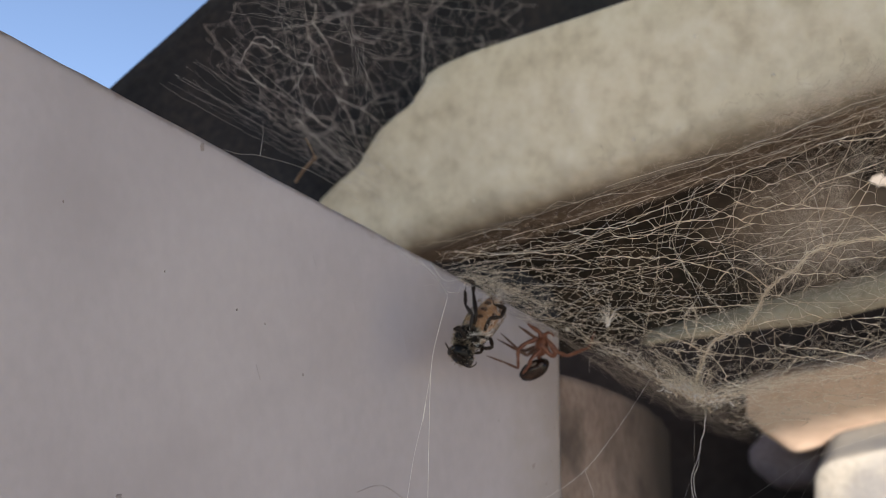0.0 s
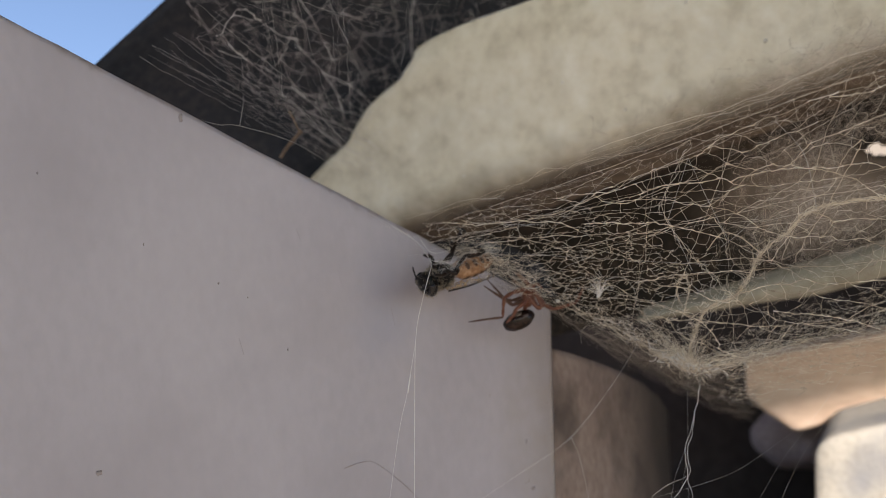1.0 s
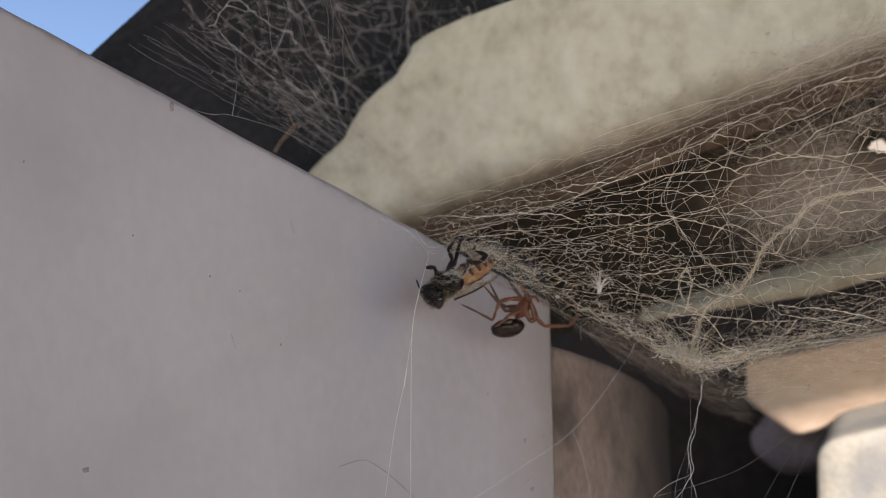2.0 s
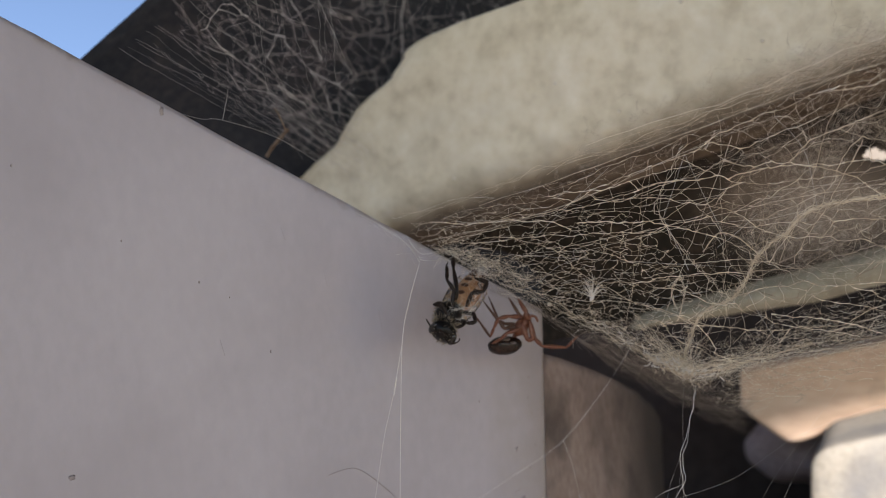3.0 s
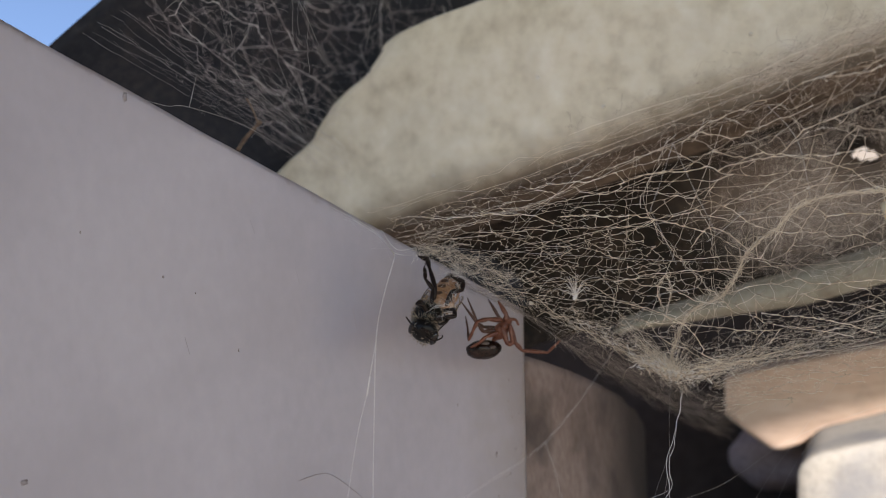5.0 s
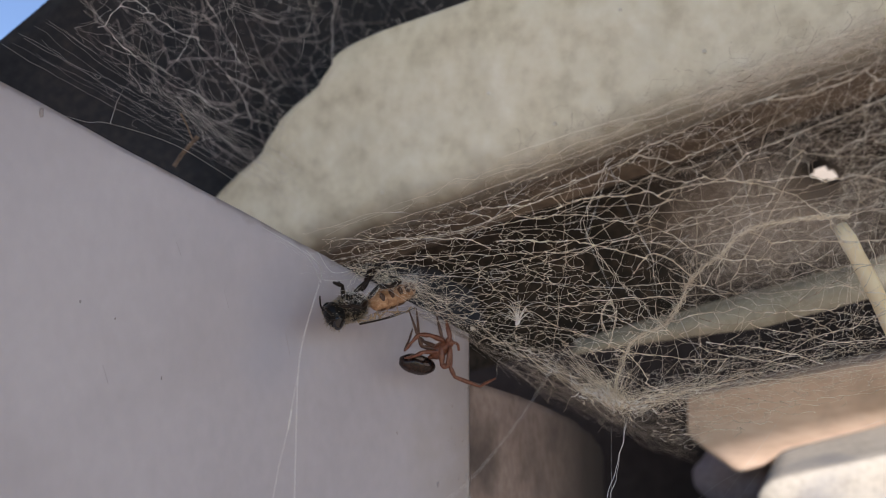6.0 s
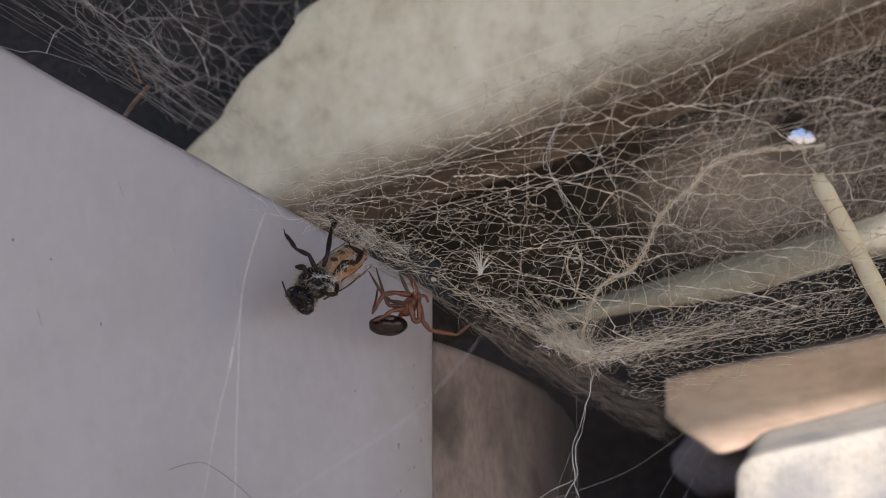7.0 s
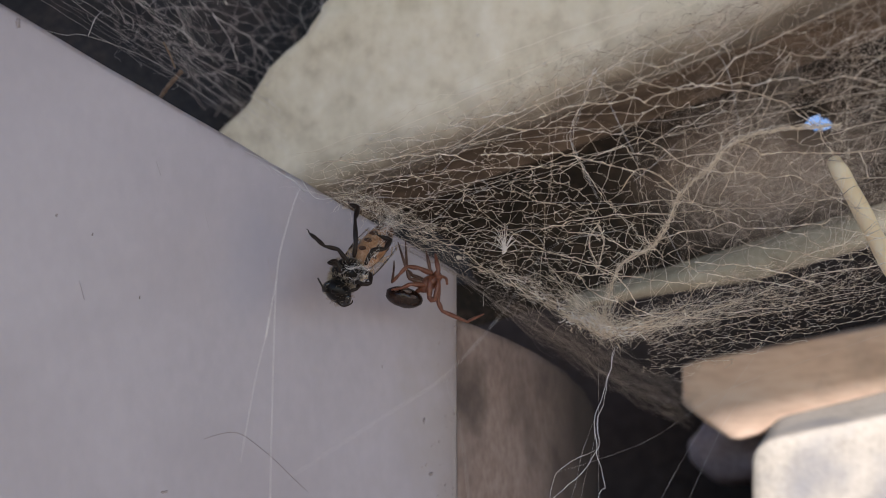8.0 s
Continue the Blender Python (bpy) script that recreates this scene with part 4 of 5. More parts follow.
    fuzz(a, [(0.75, 16.75, 0.16), (1.15, 16.7, 0.10), (1.6, 16.75, -0.08), (2.0, 16.8, -0.30)], 0.035, 200, 69, 0.0010, 0.0026, 0.30, 0.4, 0.3)
    put("matted_clump", a, SILK, "pale matted clumps of silk and dust")

    # white fibres drawn together at the knot where ridge, lip and guy threads meet
    a = ([], [])
    splay(a, (4.25, 16.25, -1.64), [(2.7, 16.7, -0.80), (3.1, 16.3, -0.55), (3.5, 15.9, -0.45)], 65, 81, 0.16)
    splay(a, (4.25, 16.25, -1.64), [(3.9, 15.8, -0.3), (4.4, 15.7, -0.5), (4.8, 15.5, -0.4)], 36, 82, 0.16)
    splay(a, (4.25, 16.25, -1.64), [(6.4, 15.7, -0.85), (6.0, 16.0, -1.15), (5.4, 16.2, -1.42)], 50, 83, 0.14)
    splay(a, (4.2, 16.2, -1.60), [(3.85, 16.2, -1.35), (4.05, 16.2, -1.30), (4.25, 16.2, -1.40)], 150, 84, 0.07, 0.003, 0.011)
    splay(a, (3.9, 16.2, -1.52), [(3.6, 16.3, -1.45), (3.75, 16.2, -1.25)], 60, 85, 0.07, 0.003, 0.011)
    put("knot", a, SILK, "white fibres drawn together in a knot")
    a = ([], [])
    fuzz(a, [(3.75, 16.1, -1.42), (4.0, 16.05, -1.50), (4.3, 16.05, -1.62), (4.6, 16.05, -1.60)], 0.05, 80, 86, 0.003, 0.010, 0.12, 0.7, 0.4)
    fuzz(a, [(2.9, 16.5, -0.90), (3.4, 16.3, -1.15), (3.8, 16.2, -1.42)], 0.06, 45, 90, 0.002, 0.008, 0.14, 0.6, 0.4)
    b = ([], [])
    fuzz(b, [(2.6, 16.75, -0.80), (3.1, 16.6, -1.05), (3.7, 16.4, -1.36), (4.25, 16.3, -1.66)], 0.035, 75, 92, 0.0018, 0.0080, 0.30, 0.18, 0.14)
    fuzz(b, [(4.25, 16.3, -1.66), (4.8, 16.2, -1.52), (5.5, 16.1, -1.30)], 0.035, 40, 93, 0.0016, 0.0060, 0.30, 0.18, 0.14)
    put("lip_wool", b, ROPE, "tan wool drawn along the lower lip")
    put("wool_flock", a, FLUFF, "white woolly flocks at the knot")

    # thick branching strands
    a = ([], [])
    spurs(a, [(4.22, 16.5, -1.6), (4.38, 15.85, -0.74), (4.68, 15.5, -0.55), (4.87, 14.9, 0.05), (5.11, 14.6, 0.32), (5.37, 14.3, 0.62), (6.5, 14.2, 0.78)], 70, 60, 0.0042, 0.3)
    rope(a, [(4.22, 16.5, -1.6), (4.28, 16.2, -1.14), (4.38, 15.85, -0.74), (4.68, 15.5, -0.55), (4.81, 15.2, -0.25), (4.87, 14.9, 0.05), (5.11, 14.6, 0.32), (5.37, 14.3, 0.62), (5.9, 14.1, 0.72), (6.5, 14.2, 0.78)], 0.0080, 61, 11, 0.042, 0.4)
    rope(a, [(4.68, 15.55, -0.56), (4.45, 15.5, -0.35), (4.21, 15.5, -0.1), (4.0, 15.3, 0.1), (3.58, 14.97, 0.71), (3.75, 14.3, 1.41)], 0.0055, 62, 3, 0.05, 0.4)
    rope(a, [(4.87, 14.9, 0.05), (4.6, 14.9, 0.28), (4.35, 14.9, 0.33), (4.2, 15.1, 0.1)], 0.006, 63, 4, 0.04)
    rope(a, [(0.54, 16.75, 0.30), (2.17, 15.70, 0.66), (3.74, 14.39, 1.32), (4.74, 13.59, 1.68), (5.10, 13.71, 1.37)], 0.0036, 64, 2, 0.09)
    rope(a, [(0.02, 16.63, 0.65), (1.36, 15.77, 0.96), (1.81, 15.39, 1.15), (2.82, 14.72, 1.40), (3.79, 13.99, 1.72), (4.78, 13.29, 2.0), (5.53, 12.66, 2.31)], 0.0032, 65, 2, 0.10)
    rope(a, [(4.24, 16.4, -1.72), (4.7, 16.35, -1.62), (5.3, 16.3, -1.45), (6.0, 16.1, -1.2)], 0.0065, 66, 4, 0.06)
    rope(a, [(4.15, 16.4, -0.75), (4.02, 16.2, -0.45), (4.12, 16.1, -0.25), (4.2, 16.2, -0.5), (4.12, 16.3, -0.9)], 0.006, 67, 4, 0.05)
    fuzz(a, [(4.22, 16.5, -1.6), (4.28, 16.2, -1.14), (4.38, 15.85, -0.74), (4.68, 15.5, -0.55), (4.81, 15.2, -0.25), (4.87, 14.9, 0.05), (5.11, 14.6, 0.32), (5.37, 14.3, 0.62)], 0.022, 150, 68, 0.0012, 0.0034, 0.14, 0.6, 0.35)
    put("thick_strand", a, ROPE, "thick branching dusty strands")

    # guy threads tying the web to the post and down
    a = ([], [])
    for pts, r in (([(-0.2, 16.7, 0.55), (0.25, 16.2, 0.25), (0.46, 14.2, 0.0)], 0.004), ([(-0.5, 16.4, 0.72), (0.15, 15.5, 0.35), (0.46, 14.2, 0.0)], 0.003),
                   ([(0.05, 16.8, 0.42), (0.3, 16.3, 0.18), (0.50, 14.4, 0.02), (0.9, 16.6, 0.05)], 0.004), ([(0.2, 16.9, 0.40), (0.42, 16.6, 0.12), (0.7, 16.8, 0.15)], 0.005),
                   ([(0.46, 14.0, -0.02), (0.34, 13.9, -0.45), (0.25, 13.9, -0.92), (0.22, 13.9, -1.88), (0.20, 13.9, -3.2), (0.2, 13.8, -5.5)], 0.0042),
                   ([(0.25, 13.9, -0.95), (0.17, 13.9, -1.4), (0.13, 13.9, -1.62), (0.02, 13.9, -2.1), (-0.1, 13.8, -2.9)], 0.0030),
                   ([(0.175, 13.88, -1.38), (0.14, 13.88, -1.6)], 0.009)):
        tube(a, curve_points([cm(*p) for p in pts], 6), 0.8 * r * CM, 5)
    fuzz(a, [(-0.4, 16.45, 0.66), (0.1, 16.0, 0.34), (0.42, 15.0, 0.08), (0.9, 16.3, 0.05)], 0.03, 28, 58, 0.0006, 0.0012, 0.35, 0.2, 0.10)
    put("hanging_thread", a, BRIGHT_SILK, "bright taut thread hanging down")
    a = ([], [])
    slack = [([(4.0, 15.2, -0.4), (3.06, 13.0, -0.66), (2.57, 12.7, -1.28), (1.98, 12.2, -1.86), (1.39, 12.1, -2.24), (0.6, 12.1, -2.75)], 0.0042),
             ([(1.98, 12.2, -1.86), (2.14, 12.2, -2.45), (2.3, 12.2, -4)], 0.0020),
             ([(4.65, 17.50, -1.99), (4.32, 16.08, -1.85), (4.18, 15.86, -2.26), (3.99, 15.43, -2.70), (3.90, 15.21, -3.08), (3.29, 15.10, -3.68), (2.85, 15.10, -4.12)], 0.0065),
             ([(4.32, 16.08, -1.88), (4.11, 15.64, -2.32), (3.96, 15.43, -2.64), (3.94, 15.32, -3.04), (4.04, 15.32, -3.44), (3.98, 15.32, -3.64), (4.00, 15.32, -4.99)], 0.0065),
             ([(3.92, 15.32, -3.02), (3.61, 15.32, -3.19), (3.40, 15.32, -3.46), (3.29, 15.32, -4.55)], 0.005)]
    taut = [([(3.96, 15.43, -2.64), (3.78, 15.32, -3.02), (3.62, 15.21, -3.57), (3.18, 15.10, -4.55)], 0.004),
            ([(3.96, 15.37, -2.70), (3.87, 15.32, -3.13), (3.75, 15.32, -3.68), (3.73, 15.10, -4.77)], 0.003),
            ([(4.22, 15.75, -0.95), (4.05, 15.64, -1.72), (4.03, 15.64, -2.48), (4.03, 15.64, -3.90)], 0.0030),
            ([(3.40, 14.99, -3.24), (4.36, 14.55, -2.81), (5.27, 14.55, -2.24), (6.40, 14.55, -1.83), (8.09, 14.66, -1.28)], 0.0035),
            ([(4.49, 14.44, -3.46), (4.97, 14.55, -2.72), (5.35, 14.55, -2.21), (6.34, 14.55, -0.84), (7.10, 14.66, 0.35)], 0.0026),
            ([(4.82, 14.44, -3.46), (5.25, 14.55, -2.64), (5.69, 14.55, -2.04)], 0.0026)]
    for pts, r in slack + [(p, 0.45 * r) for p, r in taut]:
        line = curve_points([cm(*p) for p in pts], 9)
        knot = 0.035 * CM if 0.0045 < r < 0.008 else 0.006 * CM
        line = [p + Vector((noise.noise(p * 500), 0, noise.noise(p * 500 + Vector((9, 0, 0))))) * knot for p in line]
        tube(a, line, [(0.0004 + (0.42 if knot > 0.0001 else 0.26) * r) * CM * (1 + 0.5 * noise.noise(p * 900)) for p in line], 5)
    put("guy_thread", a, BRIGHT_SILK, "bright guy threads under the web")
    a = ([], [])
    near = [[(0.95, 16.6, 0.05), (1.73, 14.9, -0.37), (2.21, 14.5, -0.07), (2.53, 14.4, 0.06), (2.47, 14.4, 0.15), (2.39, 14.4, 0.12), (2.43, 14.5, 0.02)], [(4.2, 14.4, 0.15), (4.38, 14.3, 0.30), (4.64, 14.2, 0.55)],
                [(3.5, 14.5, -0.5), (3.62, 14.5, -0.48), (4.08, 14.4, -0.40)], [(4.93, 14.5, -0.99), (4.73, 14.5, -0.67), (4.6, 14.5, -0.4)],
                [(1.0, 16.7, 0.15), (2.2, 15.9, 0.05), (4.4, 14.6, -0.1)], [(2.0, 15.6, 0.3), (2.6, 15.0, 0.9), (2.9, 14.7, 1.2)], [(1.2, 16.0, 0.9), (1.5, 15.9, 0.88)]]
    far = [[(3.61, 13.6, 1.25), (3.48, 13.6, 0.86), (3.35, 13.6, 0.50)], [(3.35, 13.6, 0.50), (3.52, 13.6, 0.15), (3.64, 13.6, -0.12)], [(3.61, 13.6, 1.25), (3.85, 13.6, 0.72), (4.09, 13.6, 0.24)],
                [(4.65, 13.5, 1.66), (4.87, 13.5, 1.44), (5.02, 13.5, 1.18), (5.13, 13.5, 0.61)], [(1.31, 13.5, 0.47), (1.5, 13.5, 0.468), (1.87, 13.5, 0.46)]]
    for pts in near + far:
        line = curve_points([cm(*p) for p in pts], 8)
        tube(a, line, [0.0021 * CM * (1 + 0.6 * noise.noise(p * 1500)) for p in line], 4)
    put("stray_thread", a, BRIGHT_SILK, "single glinting threads")
    tagged(web, "large dusty matted spider web between post and roof sheet", "spider web")


build_main_web()


def build_upper_web():
    web = empty("spider_web", pose(-0.01, 0.175, 0.03))
    inv = web.matrix_world.inverted()
    poly = [(-3.1, 3.3), (-2.5, 4.0), (-1.7, 5.2), (4.2, 6.2), (3.0, 4.8), (1.9, 3.9), (1.0, 2.9), (0.2, 1.9), (-0.35, 1.2), (-1.0, 1.6), (-1.7, 2.15), (-2.4, 2.6)]

    def depth(x, z):
        return panel_y(x, z) + 0.25

    def spread(v):
        """The web leans back: its end by the post's foot goes on behind the broken edge of the sheet."""
        return inv @ (eye + (v - eye) * (1.08 + 0.24 * min(1, max(0, (v.x + 0.028) / 0.028))))
    eye = cm(0.73, 1.47, -0.11)

    a = ([], [])
    fan_net(a, poly, lambda x, z: depth(x, z), 0.46, (1.2, -0.2), 1.15, 71, 0.0020, 0.0085, 0.85, 0.05, 40)
    fan_net(a, poly, lambda x, z: depth(x, z) + 0.25, 0.55, (-5.5, 1.8), 1.2, 72, 0.0018, 0.0075, 0.85, 0.05, 20)
    fan_net(a, poly, lambda x, z: depth(x, z) + 0.5, 0.60, (-6.0, 4.0), 1.2, 73, 0.0020, 0.0070, 0.8, 0.05, 20)
    ob = mesh_object("sheet_layer", [spread(v) for v in a[0]], a[1], COBWEB, web)
    ob["kind"] = "stuff"
    a = ([], [])
    long_threads(a, [(-3.5, 2.83), (-3.3, 2.98), (-3.0, 3.25)], [(-0.2, 1.6), (-0.5, 1.4), (-0.75, 1.3)], depth, 7, 74, 0.0007, 0.0016, 0.03, 0.03, 0.1)
    long_threads(a, [(-2.0, 2.6), (-1.8, 2.3), (-1.6, 2.0)], [(0.1, 1.3), (-0.2, 1.15), (-0.5, 1.1)], depth, 10, 78, 0.0008, 0.0018, 0.02, 0.03, 0.2)
    long_threads(a, [(-3.45, 2.80), (-3.2, 3.0), (-2.9, 3.3)], [(-0.1, 0.95), (-0.3, 1.15), (-0.4, 1.5)], depth, 7, 87, 0.0008, 0.0020, 0.02, 0.02, 0.3)
    fuzz(a, [(-2.6, 15.6, 2.6), (-1.9, 16.0, 2.2), (-1.3, 16.4, 1.8)], 0.12, 40, 77, 0.0008, 0.0020, 0.3, 0.6, 0.3)
    ob = mesh_object("long_threads", [spread(v) for v in a[0]], a[1], COBWEB, web)
    ob["kind"] = "stuff"
    a = ([], [])
    long_threads(a, [(-2.3, 5.0), (-1.0, 5.3), (1.5, 5.6)], [(-1.7, 2.4), (-0.8, 2.3), (0.4, 3.6)], depth, 16, 75, 0.0009, 0.0024, 0.02, 0.02, 0.5)
    long_threads(a, [(-2.9, 3.7), (-2.2, 4.8)], [(-0.9, 2.2), (0.5, 4.0), (2.2, 5.3)], depth, 18, 76, 0.0009, 0.0024, 0.06, 0.02, 0.5)
    long_threads(a, [(-2.0, 2.7), (-1.4, 2.6), (-0.9, 2.9)], [(-0.9, 1.75), (-0.75, 1.9), (-0.55, 2.3)], depth, 16, 91, 0.0008, 0.0022, 0.03, 0.04, 0.5)
    ob = mesh_object("taut_threads", [inv @ (eye + (v - eye) * 0.9) for v in a[0]], a[1], BRIGHT_SILK, web)
    tagged(ob, "thin bright threads strained before the cobweb")
    ob["kind"] = "stuff"
    # a second, woollier sheet close to the dark roof, that goes on behind the broken edge
    def deep(x, z):
        return 19.75 + 4.6 * (1 - math.exp(-max(0, x + 5.88 - 1.122 * (z - 3.65)) / 3.2))
    wide = [(-1.75, 1.85), (-2.9, 2.9), (-4.1, 3.9), (-4.3, 4.7), (-2.6, 6.2), (-0.6, 8.0), (3.6, 8.4), (2.7, 6.4), (1.6, 4.4), (0.6, 2.9), (-0.4, 1.6)]
    a = ([], [])
    cell_net(a, wide, deep, lambda x, z: 0.85, 35, 1.2, 88, 0.008, 0.024, 0.9, 0.05)
    cell_net(a, wide, lambda x, z: deep(x, z) - 0.35, lambda x, z: 0.75, 130, 1.2, 89, 0.004, 0.014, 0.85, 0.05)
    cell_net(a, wide, lambda x, z: deep(x, z) - 0.15, lambda x, z: 0.5, 80, 1.2, 94, 0.003, 0.010, 0.8, 0.05)
    ob = mesh_object("back_layer", [inv @ v for v in a[0]], a[1], DIM_COBWEB, web)
    tagged(ob, "dim woolly cobweb close to the roof sheet")
    ob["kind"] = "stuff"
    a = ([], [])
    for pts, r in (([(-2.75, 15.3, 2.02), (-2.45, 15.2, 1.93), (-2.15, 15.1, 1.90), (-1.5, 15.7, 1.72), (-0.9, 16.6, 1.35)], 0.0020), ([(-2.15, 15.1, 1.90), (-2.16, 15.4, 2.2)], 0.0025),
                   ([(-2.16, 15.4, 2.2), (-2.3, 16.2, 2.5)], 0.0025)):
        tube(a, curve_points([cm(*p) for p in pts], 5), r * CM, 4)
    ob = mesh_object("guy_thread", [inv @ v for v in a[0]], a[1], BRIGHT_SILK, web)
    ob["kind"] = "stuff"
    tagged(web, "grey cobweb tangle before the dark roof sheet", "spider web")


build_upper_web()


# ---- things caught in the web
def build_seed():
    seed = empty("seed_tuft", pose(0.0296, 0.1672, -0.0056))
    inv = seed.matrix_world.inverted()
    rng = random.Random(5)
    base = Vector((0, 0, 0))
    bm = blob((0, 0, 0), (0.30, 0.28, 0.62), (0, 25, 0), 0.2, 10, 8)
    part("seed_base", bm, FLUFF, seed, "white seed base")
    for k in range(15):
        w = radians(-75 + 150 * k / 14 + rng.gauss(0, 6))
        d = Vector((math.sin(w), rng.uniform(-0.6, 0.4), math.cos(w) * 0.9 + 0.2)).normalized()
        l = rng.uniform(2.0, 3.9)
        droop = rng.uniform(0.2, 1.1) * abs(math.sin(w))
        pts = [base + d * 0.3, base + d * l * 0.4 + Vector((0, 0, 0.25)), base + d * l * 0.75 + Vector((0, 0, 0.2)), base + d * l - Vector((0, 0, droop))]
        limb("filament", pts, [0.07, 0.045, 0.02], FLUFF, seed, sides=4)
    for s in (1, -1):
        limb("filament", [(0, 0, 0.3), (1.2 * s, -0.4, 2.2), (3.4 * s, -0.6, 2.6), (5.2 * s, -0.4, 0.8), (5.6 * s, 0, -1.6)], [0.04, 0.03, 0.02], FLUFF, seed, sides=4)
    tagged(seed, "white feathery seed tuft caught in the web", "seed")


def build_straw():
    a, b = Vector((7.88, 17.68, 0.82)), Vector((8.6, 15.84, -2.16))
    store = ([], [])
    pts = [a + (b - a) * (k / 14) + Vector((0.012 * math.sin(k * 0.5), 0, 0.01 * math.sin(k * 0.8))) for k in range(15)]
    tube(store, [p * CM for p in pts], [(0.125 if k else 0.10) * CM * (1 + 0.06 * math.sin(k * 2.1)) for k in range(15)], 14)
    tagged(mesh_object("straw", *store, STRAW), "pale dry straw stalk standing in the web", "straw")


def build_crumbs():
    for x, y, z, r, mat, label in ((2.35, 16.9, -0.66, 0.026, CRUMB, "pale crumb of rubble caught in the web lip"),):
        bm = blob((0, 0, 0), (r * 1.5, r, r * 0.8), (10, 20, 30), 1.3, 16, 12, CM, 1.6)
        ob = part("crumb", bm, mat)
        ob.matrix_world = pose(x * CM, y * CM, z * CM)
        tagged(ob, label, "debris")
    for pts, r in (([(-2.16, 18.6, 1.75), (-2.05, 18.6, 1.92), (-1.95, 18.55, 2.02), (-1.78, 18.5, 2.2)], 0.034), ([(-1.85, 17.6, 2.42), (-1.76, 17.6, 2.25), (-1.68, 17.6, 2.05)], 0.014)):
        store = ([], [])
        line = curve_points(pts, 5)
        tube(store, [p * CM for p in line], [r * CM * (1 + 0.4 * noise.noise(Vector((i * 0.9, r * 90, 0)))) for i in range(len(line))], 7)
        tagged(mesh_object("twig", *store, DEBRIS), "short brown twig caught in the cobweb", "twig")


build_seed()
build_straw()
build_crumbs()


